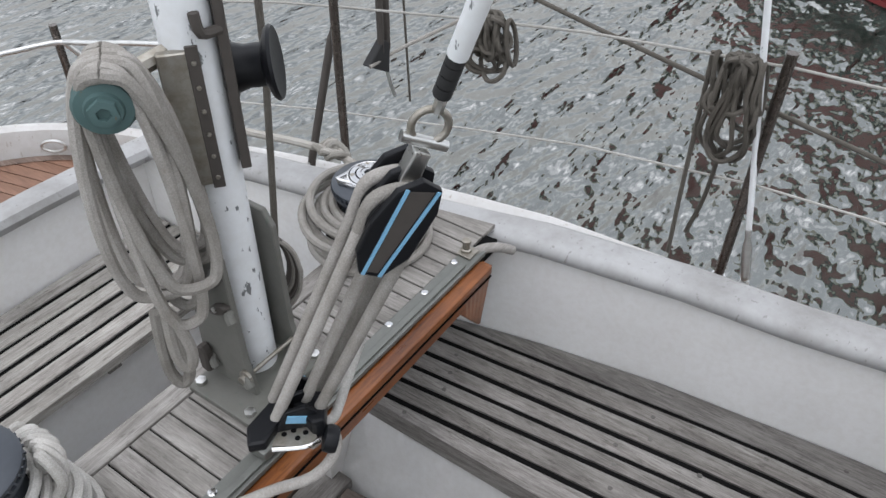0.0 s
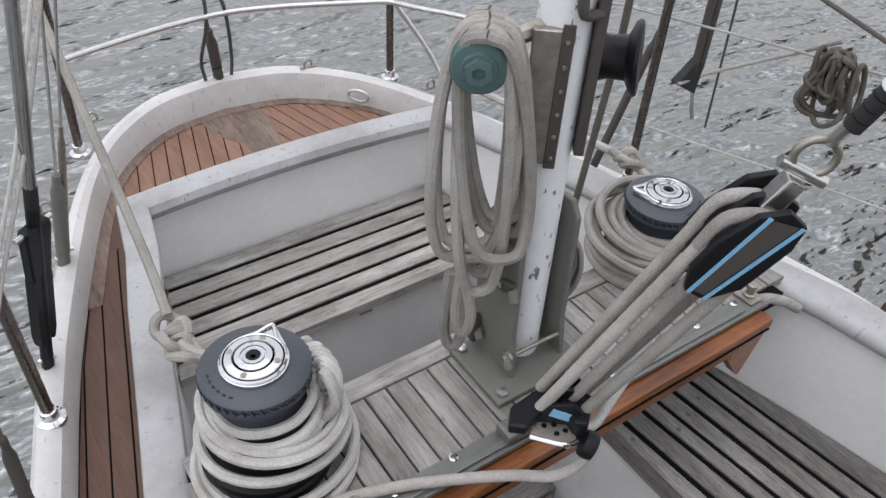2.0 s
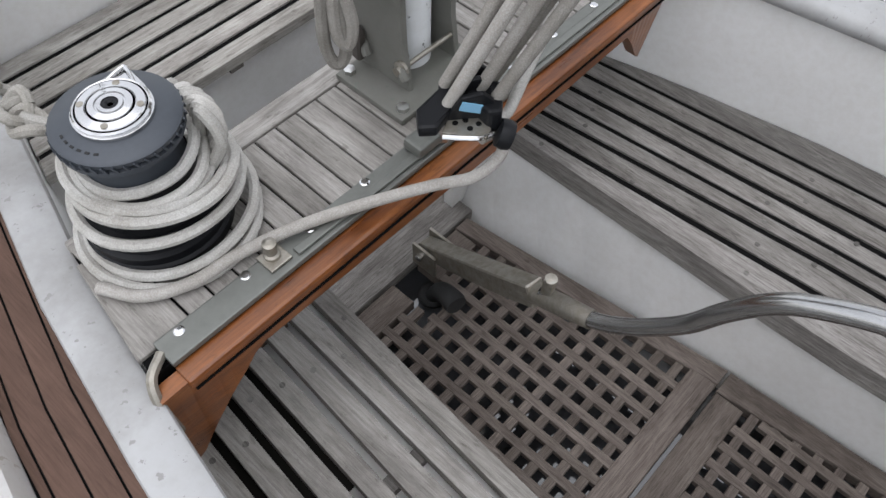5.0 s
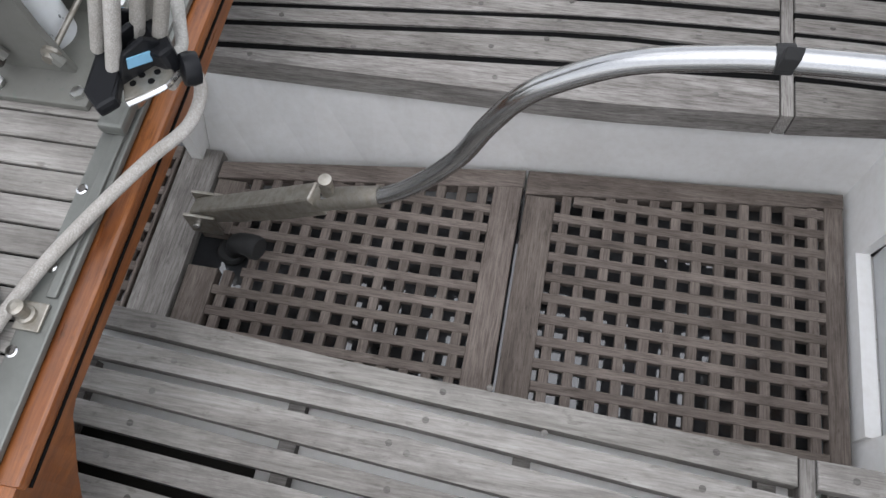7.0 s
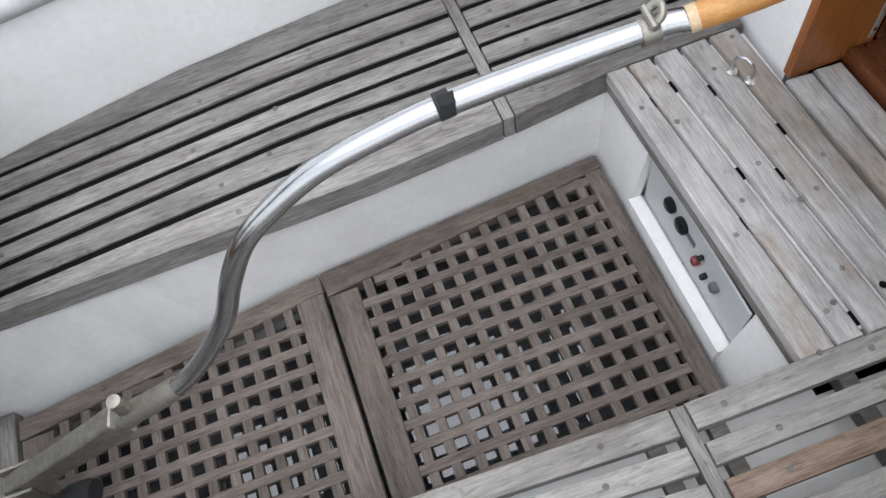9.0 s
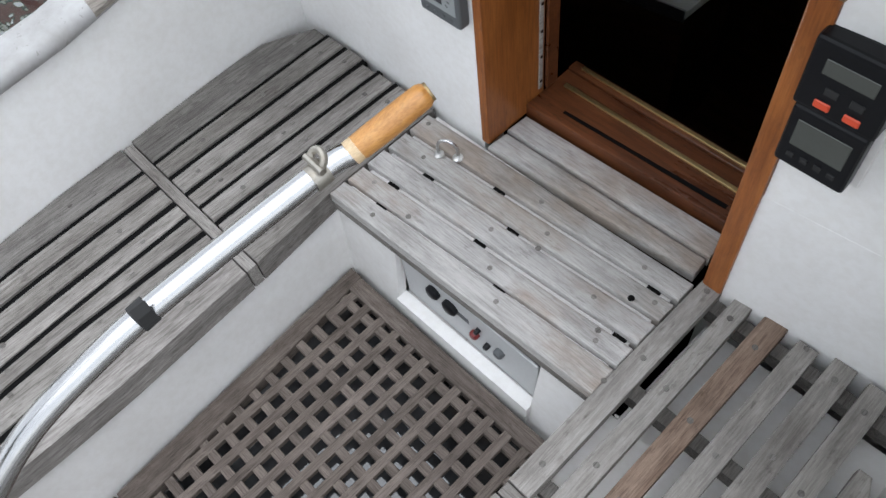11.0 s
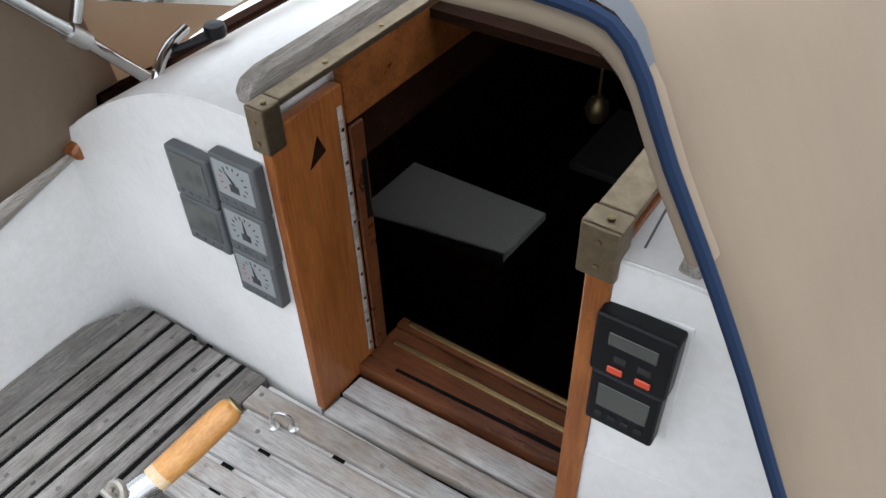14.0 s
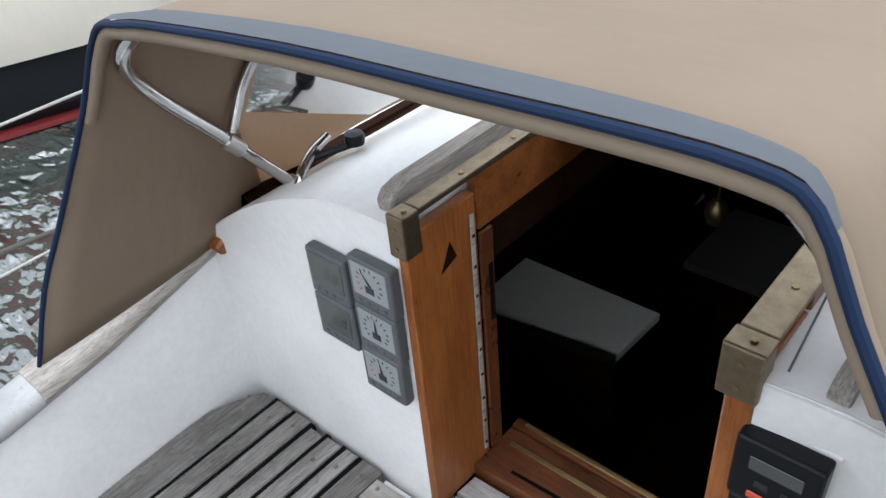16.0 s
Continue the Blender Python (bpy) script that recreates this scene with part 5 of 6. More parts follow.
# ---- rope on the winches ----
def wraps(name, cx, cy, label, spec, r, mat, seed):
    """Turns of one rope that glide from one radius and height to the next."""
    rnd = random.Random(seed)
    ends = np.cumsum([0.0] + [row[4] for row in spec])
    mids = [(e + f) / 2 for e, f in zip(ends, ends[1:])]
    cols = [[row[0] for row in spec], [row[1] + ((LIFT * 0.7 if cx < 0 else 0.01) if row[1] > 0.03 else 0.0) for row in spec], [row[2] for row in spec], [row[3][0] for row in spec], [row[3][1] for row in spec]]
    ph = rnd.uniform(0, 6.28)
    pts = []
    for k in range(int(16 * ends[-1])):
        turn = k / 16
        rad, z, tilt, ox, oy = [float(np.interp(turn, mids, c)) for c in cols]
        a = ph + 2 * math.pi * turn
        rr = rad + 0.0055 * math.sin(1.31 * a) + rnd.uniform(-0.0008, 0.0008)
        pts.append((cx + ox + rr * math.cos(a), cy + oy + rr * math.sin(a), max(BR + r, BR + z + (0.006 + abs(tilt)) * 0.75 * math.cos(0.86 * a))))
    return tagged(finish(name, tube(pts, r, 8, 3), mat, smooth=True), label, "rope", "winch ropes")


S0 = WS
spec = [(0.079 + 0.0078 * i, 0.098 - 0.0115 * i, 0.01 + 0.0028 * i, (0.003 * i, -0.002 * i), 0.93) for i in range(7)] + [(0.135, 0.0125, 0.0, (0.004, -0.012), 1.3)]
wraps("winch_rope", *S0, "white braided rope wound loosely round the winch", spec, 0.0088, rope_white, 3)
for k in range(7):
    a = -0.75 + 0.2 * k
    c, s = math.cos(a), math.sin(a)
    rope("rope_loop", [(S0[0] + 0.1 * c, S0[1] + 0.1 * s, BR + 0.11), (S0[0] + 0.125 * c, S0[1] + 0.125 * s, BR + 0.16), (S0[0] + 0.105 * math.cos(a + 0.2), S0[1] + 0.105 * math.sin(a + 0.2), BR + 0.2 - 0.009 * k), (S0[0] + 0.095 * math.cos(a + 0.45), S0[1] + 0.095 * math.sin(a + 0.45), BR + 0.13)], 0.0092, rope_white, "white rope turn tucked over the winch coil", group="winch ropes")
P0 = WP
spec = [(0.088, 0.085, 0.01, (0, 0), 1.3), (0.1, 0.075, 0.016, (-0.006, -0.004), 1.2), (0.11, 0.06, 0.014, (-0.012, 0), 1.2), (0.118, 0.046, 0.02, (-0.01, -0.008), 1.2), (0.125, 0.034, 0.012, (-0.016, -0.002), 1.2), (0.13, 0.022, 0.01, (-0.02, -0.004), 1.2), (0.138, 0.012, 0.0, (-0.02, -0.006), 1.2)]
wraps("winch_rope", *P0, "off-white rope heaped round the port winch", spec, 0.0102, rope_grey, 8)
wraps("winch_rope", P0[0] - 0.02, P0[1], "off-white rope heap beside the winch", [(0.12, 0.09, 0.035, (-0.02, 0.0), 1.0), (0.1, 0.1, 0.03, (-0.03, 0.01), 0.8), (0.13, 0.06, 0.03, (-0.03, -0.01), 1.0)], 0.0098, rope_grey, 21)
# lead from the starboard winch to the quarter with a bowline
lead = [(-0.53, 1.64, BR + 0.09), (-0.56, 1.67, BR + 0.1), (-0.572, 1.7, BR + 0.1)]
rope("sheet_lead", lead, 0.011, rope_white, "white sheet led aft from the winch")
for k, (dy, dz, tw) in enumerate(((0.0, 0.0, 0.3), (0.03, 0.012, -0.5), (0.06, 0.006, 0.9))):
    ring = []
    for a in np.linspace(0, 2 * math.pi, 12):
        v = Matrix.Rotation(tw, 3, "Z") @ Vector((0.022 * math.cos(a), 0.03 * math.sin(a), 0.01 * math.sin(2 * a)))
        ring.append(tuple(v + Vector((-0.572, 1.69 + dy, BR + 0.095 + dz))))
    rope("rope_knot", ring, 0.0095, rope_beige, "knot in the sheet tied to a standing line", "knot", 3)
rope("stern_line", [(-0.57, 1.76, 0.735), (-0.562, 1.9, 0.8), (-0.556, 2.218, 0.95), (-0.55, 2.7, 1.18)], 0.0095, rope_beige, "beige line rising aft over the quarter")
rope("sheet_lead", [(0.55, 1.62, BR + 0.08), (0.565, 1.72, BR + 0.085), (0.56, 1.85, BR + 0.075), (0.54, 2.0, BR + 0.06), (0.5, 2.25, 0.66)], 0.0105, rope_beige, "beige sheet led aft along the port coaming")
for k in range(3):
    ring = [(0.565 + 0.024 * math.cos(a), 1.72 + 0.02 * k + 0.028 * math.sin(a), BR + 0.09 + 0.012 * math.sin(2 * a + k)) for a in np.linspace(0, 2 * math.pi, 10)]
    rope("rope_knot", ring, 0.009, rope_beige, "knot in the port sheet", "knot", 3)

# ---- gear on the mast ----
SH = Vector((-0.128, 1.475, 1.272))
VIEW = Vector((0.62, 0.78, 0)).normalized()
ACR = Vector((0.78, -0.62, 0)).normalized()
bracket = thing("mast_bracket", "stainless bracket with a verdigris bronze sheave on the mast", "bracket")
part("sheave", lathe([(0.01, -0.016), (0.036, -0.016), (0.041, -0.01), (0.034, 0.0), (0.041, 0.01), (0.037, 0.016), (0.026, 0.018), (0.024, 0.024), (0.0, 0.024)], SH - VIEW * 0.05, 24, -VIEW), verdigris, bracket, "green bronze sheave", True)
part("boss", lathe([(0.021, 0.0), (0.02, 0.008), (0.01, 0.009), (0.009, 0.002), (0.0, 0.002)], SH - VIEW * 0.073, 6, -VIEW), verdigris, bracket, "", True)
part("arm", tube([tuple(SH + VIEW * 0.0), tuple(Vector((-0.035, 1.455, 1.29)))], 0.014, 8, 0), dull_steel, bracket, "", True)
part("plate", bev(loft([[Vector((MX, MY, z)) + (-VIEW * 0.04 + ACR * s + VIEW * d) for s, z in ((-0.046, 1.08), (0.008, 1.08), (0.008, 1.3), (-0.046, 1.3))] for d in (-0.01, 0.006)]), 0.002, 1), dull_steel, bracket, "riveted steel plate")
part("rivet_strip", bev(loft([[Vector((MX, MY, z)) + (-VIEW * 0.04 + ACR * s + VIEW * d) for s, z in ((-0.006, 1.075), (0.012, 1.075), (0.012, 1.31), (-0.006, 1.31))] for d in (-0.0135, -0.009)]), 0.001, 1), leather, bracket, "dark riveted strip")
for z in np.linspace(1.095, 1.285, 6):
    part("rivet", lathe([(0.004, 0), (0.003, 0.003), (0, 0.0035)], Vector((MX, MY, z)) - VIEW * 0.0535 + ACR * 0.003, 8, -VIEW), dull_steel, bracket)
part("side_bar", bev(loft([[Vector((MX, MY, z)) + (ACR * 0.048 - VIEW * 0.005 + ACR * s) for s, z in ((-0.008, 1.09), (0.008, 1.09), (0.008, 1.42), (-0.008, 1.42))] + [] if d == 0 else [Vector((MX, MY, z)) + (ACR * 0.048 - VIEW * 0.035 + ACR * s) for s, z in ((-0.008, 1.09), (0.008, 1.09), (0.008, 1.42), (-0.008, 1.42))] for d in (0, 1)]), 0.002, 1), leather, bracket, "dark bar on the mast")
part("hook", tube([Vector((MX, MY, 1.32)) + ACR * 0.045 - VIEW * 0.03, Vector((MX, MY, 1.325)) + ACR * 0.02 - VIEW * 0.05, Vector((MX, MY, 1.355)) + ACR * 0.015 - VIEW * 0.05], 0.008, 8, 3), leather, bracket, "", True)
DRUM = Vector((0.062, 1.452, 1.225))
dax = (ACR * 0.93 + Vector((0, 0, 0.1)) - VIEW * 0.2).normalized()
mw = part("mast_winch", lathe([(0.04, 0.006), (0.033, 0.03), (0.034, 0.055), (0.04, 0.066)], DRUM, 28, dax), black_plastic, bracket, "black mast winch drum", True)
part("flange", lathe([(0.03, -0.014), (0.05, -0.012), (0.052, 0.004), (0.04, 0.01)], DRUM, 28, dax), black_plastic, mw, "black flange", True)
part("flange", lathe([(0.036, 0.058), (0.054, 0.066), (0.058, 0.072), (0.055, 0.077), (0.03, 0.074), (0.0, 0.074)], DRUM, 28, dax), black_plastic, mw, "black flange", True)

rnd = random.Random(5)
coil = thing("halyard_coil", "coiled worn grey halyard hanging on the mast sheave", "rope coil", at=(0, 0, 0))
for k in range(8):
    w0, w1 = 0.04 + 0.009 * (k % 3), 0.026 + 0.04 * ((k * 3) % 8) / 7
    low = 0.85 + 0.13 * ((k * 5 + 2) % 8) / 7
    f = -0.05 + 0.019 * k
    cx = 0.034 * math.sin(k * 2.1)
    pts = []
    for a in np.linspace(0, 2 * math.pi, 25):
        z = 0.5 + 0.5 * math.cos(a)
        zz = low + (1.318 - low) * z
        wid = (w1 + (w0 - w1) * z ** 0.7) * math.copysign(abs(math.sin(a)) ** 0.55, math.sin(a))
        pts.append(tuple(Vector((SH.x, SH.y, zz)) + ACR * (wid + cx * (1 - z) + 0.008 + 0.02 * (1 - z)) - VIEW * (0.012 + f * 0.55 + 0.012 * math.sin(a * 2 + k))))
    part("loop", tube(pts, 0.0098, 8, 3), rope_grey, coil, "", True)
part("lashing_turn", tube([tuple(SH + ACR * s + Vector((0, 0, dz)) - VIEW * 0.045) for s, dz in ((-0.02, -0.38), (-0.026, -0.46), (-0.026, -0.52), (-0.014, -0.555), (0.002, -0.545), (0.006, -0.5), (0.002, -0.44), (-0.004, -0.38))], 0.0105, 8, 6), rope_grey, coil, "", True)
part("lashing_turn", tube([tuple(SH + ACR * s + Vector((0, 0, dz)) - VIEW * 0.05) for s, dz in ((0.0, -0.38), (0.014, -0.44), (0.018, -0.48), (0.01, -0.515), (-0.004, -0.5), (-0.008, -0.45), (-0.004, -0.38))], 0.0105, 8, 6), rope_grey, coil, "", True)
rope("halyard", [(0.2, 1.5, 2.2), (0.185, 1.5, 1.3), (0.171, 1.5, 1.1), (0.131, 1.5, 0.75)], 0.0065, rope_dark, "grey-brown halyard beside the mast", per=3)
c2 = thing("line_coil", "small coil of grey line hung behind the mast", "rope coil")
for k in range(4):
    pts = [(0.105 + (0.035 + 0.004 * k) * math.cos(a), 1.5 - (0.03 + 0.004 * k) * math.cos(a), 0.77 + (0.075 + 0.008 * k) * math.sin(a) - 0.01 * k) for a in np.linspace(0, 2 * math.pi, 14)]
    part("loop", tube(pts, 0.0065, 8, 3), rope_grey if k % 2 else leather, c2, "", True)

# ---- rails and standing gear round the stern ----
def stanchion(x, y, z0, z1, label="steel stanchion on the bulwark", lean=(0, 0)):
    s = thing("stanchion", label, "stanchion", "stanchions", (x, y, z0))
    part("tube", tube([(0, 0, 0), (lean[0], lean[1], z1 - z0)], 0.0125, 12, 0), stanchion_steel, s, "", True)
    part("foot", lathe([(0.03, -0.004), (0.03, 0.006), (0.018, 0.01), (0.017, 0.03), (0.013, 0.032)], (0, 0, 0), 18), chrome, s, "steel foot", True)
    return s


pr = thing("stern_rail", "bent steel rail round the stern", "rail")
part("tube", tube([(-0.49, 2.83, 0.74), (-0.471, 2.843, 0.74), (-0.338, 2.888, 0.735), (-0.158, 2.935, 0.73), (0.022, 2.944, 0.73), (0.192, 2.906, 0.73), (0.356, 2.845, 0.73), (0.49, 2.79, 0.73), (0.522, 2.77, 0.728)], 0.0085, 12, 6), steel, pr, "", True)
part("tube", tube([(0.522, 2.77, 0.728), (0.56, 2.66, 0.74), (0.62, 2.5, 0.76), (0.75, 2.1, 0.8)], 0.0085, 10, 5), steel, pr, "", True)
part("tube", tube([(0.522, 2.77, 0.728), (0.6, 2.73, 0.6), (0.64, 2.7, 0.52), (0.66, 2.66, 0.44)], 0.0085, 10, 5), steel, pr, "", True)
stanchion(-0.812, 1.914, 0.432, 1.2)
stanchion(-0.507, 2.843, 0.446, 1.0, lean=(0.02, -0.02))
stanchion(0.522, 2.8, 0.446, 0.775)
stanchion(0.818, 1.925, 0.43, 1.1)
stanchion(0.975, 0.825, 0.43, 1.07, "steel stanchion by the coiled line", (0.0, -0.01))
for pts, r, lab in (([(0.7, 2.35, 0.9), (0.86, 1.93, 0.93), (0.975, 0.8, 1.04), (1.02, -1.2, 1.06)], 0.0035, "white coated upper guard wire"), ([(0.75, 2.35, 0.56), (0.9, 1.85, 0.6), (0.99, 0.8, 0.735), (1.03, -1.2, 0.75)], 0.003, "white coated lower guard wire")):
    rope("guard_wire", pts, r, rope_white, lab, "wire", 3, "guard wires")
rope("guard_wire", [(-0.88, 0.6, 1.1), (-0.86, 1.92, 1.05), (-0.62, 2.62, 0.95)], 0.0035, steel, "steel guard wire to starboard", "wire", 3, "guard wires")
rope("dock_line", [(1.05, 1.75, 1.06), (1.05, 1.03, 0.93), (1.06, 0.1, 0.78), (1.2, -1.2, 0.6)], 0.006, rope_dark, "dark mooring line running forward", "rope", 3)


def shroud(base, top, label, sleeve=None, screw_mat=None, screw=0.32, fat=1.0):
    s = thing("shroud", label, "rigging", "shrouds", base)
    v = Vector(top) - Vector(base)
    u = v.normalized()
    sm = screw_mat or dull_steel
    part("wire", tube([tuple(u * (screw - 0.02)), tuple(u * 5.0)], 0.0035, 8, 0), sleeve or steel, s, "", True)
    part("toggle", tube([(0, 0, -0.01), tuple(u * 0.05)], 0.012 * fat, 8, 0), sm, s, "", True)
    tb = part("turnbuckle", tube([tuple(u * 0.05), tuple(u * 0.07), tuple(u * (screw - 0.08)), tuple(u * (screw - 0.05)), tuple(u * screw)], 0.0105 * fat, 10, 2, lambda t: 0.7 if t < 0.1 or t > 0.85 else 1.15), sm, s, "", True)
    part("pin", tube([tuple(u * 0.03 + Vector((-0.018, 0, 0))), tuple(u * 0.03 + Vector((0.018, 0, 0)))], 0.005, 8, 0), steel, s, "", True)
    part("eye_plate", lathe([(0.02, -0.006), (0.022, 0.002), (0.012, 0.006), (0.008, 0.014)], (0, 0, 0), 12), dull_steel, s, "", True)
    return s


fork = shroud((-0.785, 2.06, 0.432), (-0.681, 1.98, 1.032), "mizzen shroud with a heavy black forked turnbuckle", steel, black_plastic, 0.5, 1.1)
fu = Vector((0.1727, -0.1342, 1.0)).normalized()
fs = Vector((0.78, 0.62, 0.0))
fs = (fs - fu * fs.dot(fu)).normalized()
for sd in (-1, 1):
    part("fork_bar", bev(loft([[fu * a + fs * (sd * 0.016 + w) + fu.cross(fs) * d for a, w in ((0.09, -0.005), (0.12, -0.008), (0.28, -0.009), (0.3, -0.006), (0.3, 0.006), (0.28, 0.009), (0.12, 0.008), (0.09, 0.005))] for d in (-0.011, 0.011)]), 0.003, 1), black_plastic, fork, "black fork bar")
part("fork_jaw", bev(loft([[fu * a + fs * w + fu.cross(fs) * d for a, w in ((0.285, -0.026), (0.4, -0.034), (0.415, -0.03), (0.415, 0.03), (0.4, 0.034), (0.285, 0.026))] for d in (-0.012, 0.012)]), 0.004, 1), black_plastic, fork, "black jaw of the fork")
part("fork_pin", tube([tuple(fu * 0.405 - fs * 0.05), tuple(fu * 0.405 + fs * 0.045)], 0.006, 10, 0), steel, fork, "", True)
part("swage", tube([tuple(fu * 0.41), tuple(fu * 0.5)], 0.0125, 12, 0), dark_rubber, fork, "", True)
part("sleeve", tube([tuple(fu * 0.5), tuple(fu * 3.0)], 0.011, 12, 0), tube_steel, fork, "grey tube over the wire", True)
shroud((-0.672, 2.38, 0.436), (-0.584, 2.257, 1.036), "aft lower shroud with a grey-green bottlescrew", steel, tab_grey, 0.3, 1.3)
shroud((-0.66, 2.4, 0.436), (-0.557, 2.277, 1.036), "second aft shroud wire with steel fittings", steel, dull_steel, 0.42, 0.7)
shroud((-0.893, 1.72, 0.43), (-0.858, 1.7, 1.03), "thin dark stay with a small tarnished bottlescrew", rope_dark, leather, 0.22, 1.0)
shroud((0.745, 2.01, 0.433), (0.884, 1.966, 0.95), "port shroud wrapped in dark leather", rope_dark, leather, 0.46)
ps = shroud((0.965, 0.75, 0.43), (0.97, 0.894, 1.184), "port shroud in a white plastic sleeve", mast_paint, steel, 0.2)
part("sleeve", tube([(0.001, 0.038, 0.2), (0.018, 0.525, 2.75)], 0.0075, 10, 0), mast_paint, ps, "white plastic sleeve", True)
# stern stay
shroud((0.008, 3.07, 0.452), (-0.04, 2.98, 0.9), "dark stern stay with a shackle on the rail", rope_dark, leather, 0.2, 1.5)
for dx, dy in ((0.03, -0.02), (-0.035, -0.03)):
    rope("stern_lashing", [(0.008 + dx * 1.4, 3.06, 0.462), (0.008 + dx * 1.6, 3.05, 0.54), (dx, 3.0 + dy, 0.72), (-0.03 + dx * 0.6, 2.98 + dy, 0.95), (-0.13 + dx * 0.4, 2.8 + dy, 1.9)], 0.006, rope_dark, "dark line lashed beside the stern stay", group="stern lashings")
bt = thing("hanging_tackle", "dark hanging block and lines over the port rail", "tackle")
part("block", bev(loft([[(1.116 + dx, 2.0 + dy, z) for dx, dy, z in ((-0.08, 0, 0.66), (0.02, 0, 0.6), (0.03, 0, 0.7), (0.0, 0, 0.72))], [(1.116 + dx, 2.03 + dy, z) for dx, dy, z in ((-0.08, 0, 0.66), (0.02, 0, 0.6), (0.03, 0, 0.7), (0.0, 0, 0.72))]]), 0.003, 1), dark_rubber, bt, "dark triangular block")
for dx in (-0.012, 0.025):
    part("strap", tube([(1.116 + dx, 2.01, 1.3), (1.12 + dx * 0.8, 2.01, 0.68)], 0.011, 8, 0), leather, bt, "", True)
part("hook", tube([(1.13, 2.01, 0.62), (1.15, 2.01, 0.55), (1.17, 2.01, 0.5)], 0.006, 8, 3), steel, bt, "", True)
part("line", tube([(1.04, 2.0, 0.66), (1.2, 2.0, 0.66), (1.36, 1.85, 0.75), (1.1, 1.6, 0.95)], 0.006, 8, 6), rope_grey, bt, "", True)
rope("thin_line", [(1.18, 2.0, 1.4), (1.24, 2.0, 0.45)], 0.004, rope_dark, "thin dark line outboard of the rail", per=2)


def hung_coil(x, y, z, label, mat, loops, drop):
    c = thing("hung_coil", label, "rope coil", "coils on the guard wire", (x, y, z))
    rr = random.Random(int(y * 100))
    for k in range(loops):
        w = 0.035 + 0.012 * rr.random()
        d = drop * (0.45 + 0.55 * rr.random())
        o = 0.05 * (rr.random() - 0.5)
        pts = []
        for a in np.linspace(0, 2 * math.pi, 15):
            t = 0.5 - 0.5 * math.cos(a)
            pts.append((0.02 * math.sin(a * 2 + k) - 0.012, o + w * (1.0 - 0.55 * math.sin(math.pi * min(1, t * 1.3)) + 0.3 * t) * math.sin(a), 0.03 - d * t))
        part("loop", tube(pts, 0.0062, 6, 3), mat, c, "", True)
    for k in range(5):
        pts = [(0.022 * math.cos(a), -0.05 + 0.025 * k + 0.01 * math.sin(a), -0.035 + 0.055 * math.sin(a)) for a in np.linspace(0, 2 * math.pi, 12)]
        part("turn", tube(pts, 0.0062, 6, 3), mat, c, "", True)
    return c


hc = hung_coil(0.965, 0.9, 1.015, "dirty braided line coiled over the guard wire", rope_dark, 9, 0.27)
part("end", tube([(0, 0.07, 0.02), (0.01, 0.07, -0.15), (0.0, 0.065, -0.35), (0.0, 0.06, -0.54)], 0.0055, 6, 4), rope_dark, hc, "", True)
part("end", tube([(0, 0.0, -0.2), (0.01, 0.01, -0.35), (0.0, 0.03, -0.46)], 0.0055, 6, 4), rope_dark, hc, "", True)
hung_coil(0.9, 1.48, 0.985, "dirty braided line coiled over the guard wire further aft", rope_dark, 8, 0.2)
# starboard lines on the quarter
for x0, lab in ((-0.93, "white line hitched to the stanchion"), (-0.915, "second white line on the quarter")):
    rope("quarter_line", [(x0 - 0.11, 1.2, 0.45), (x0 - 0.06, 1.49, 0.6), (x0 + 0.09, 1.862, 0.77), (x0 + 0.225, 1.98, 1.0), (x0 + 0.35, 2.1, 1.25)], 0.004, rope_white, lab, per=4)
for k in range(3):
    ring = [(-0.87 + 0.022 * math.cos(a), 1.9 + 0.02 * math.sin(a), 0.78 + 0.012 * k + 0.006 * math.sin(3 * a)) for a in np.linspace(0, 2 * math.pi, 10)]
    rope("rope_knot", ring, 0.006, rope_white, "white hitch round the stanchion", "knot", 3)
for x, y in ((-0.43, 2.985), (0.3, 2.985), (0.6, 2.66), (-0.655, 2.6)):
    cl = thing("deck_eye", "small bronze eye on the bulwark", "fitting", "bulwark eyes", (x, y, sheer(y) + 0.008))
    part("base", box((-0.03, -0.008, 0), (0.03, 0.008, 0.006), 0.002), dull_steel, cl)
    part("eye", tube([(-0.014, 0, 0.004), (-0.012, 0, 0.022), (0.0, 0, 0.03), (0.012, 0, 0.022), (0.014, 0, 0.004)], 0.004, 8, 3), dull_steel, cl, "", True)
for x, y, nx, ny in ((0.41, 2.815, -0.8, -0.6), (-0.475, 2.79, 0.8, -0.6)):
    fl = thing("fairlead", "oval steel fairlead in the bulwark", "fairlead", "fairleads", (x, y, 0.405))
    t = Vector((-ny, nx, 0))
    ring = [tuple(t * 0.038 * math.cos(a) + Vector((0, 0, 0.02 * math.sin(a))) + Vector((nx, ny, 0)) * 0.012) for a in np.linspace(0, 2 * math.pi, 17)]
    part("ring", tube(ring, 0.005, 8, 2), steel, fl, "", True)

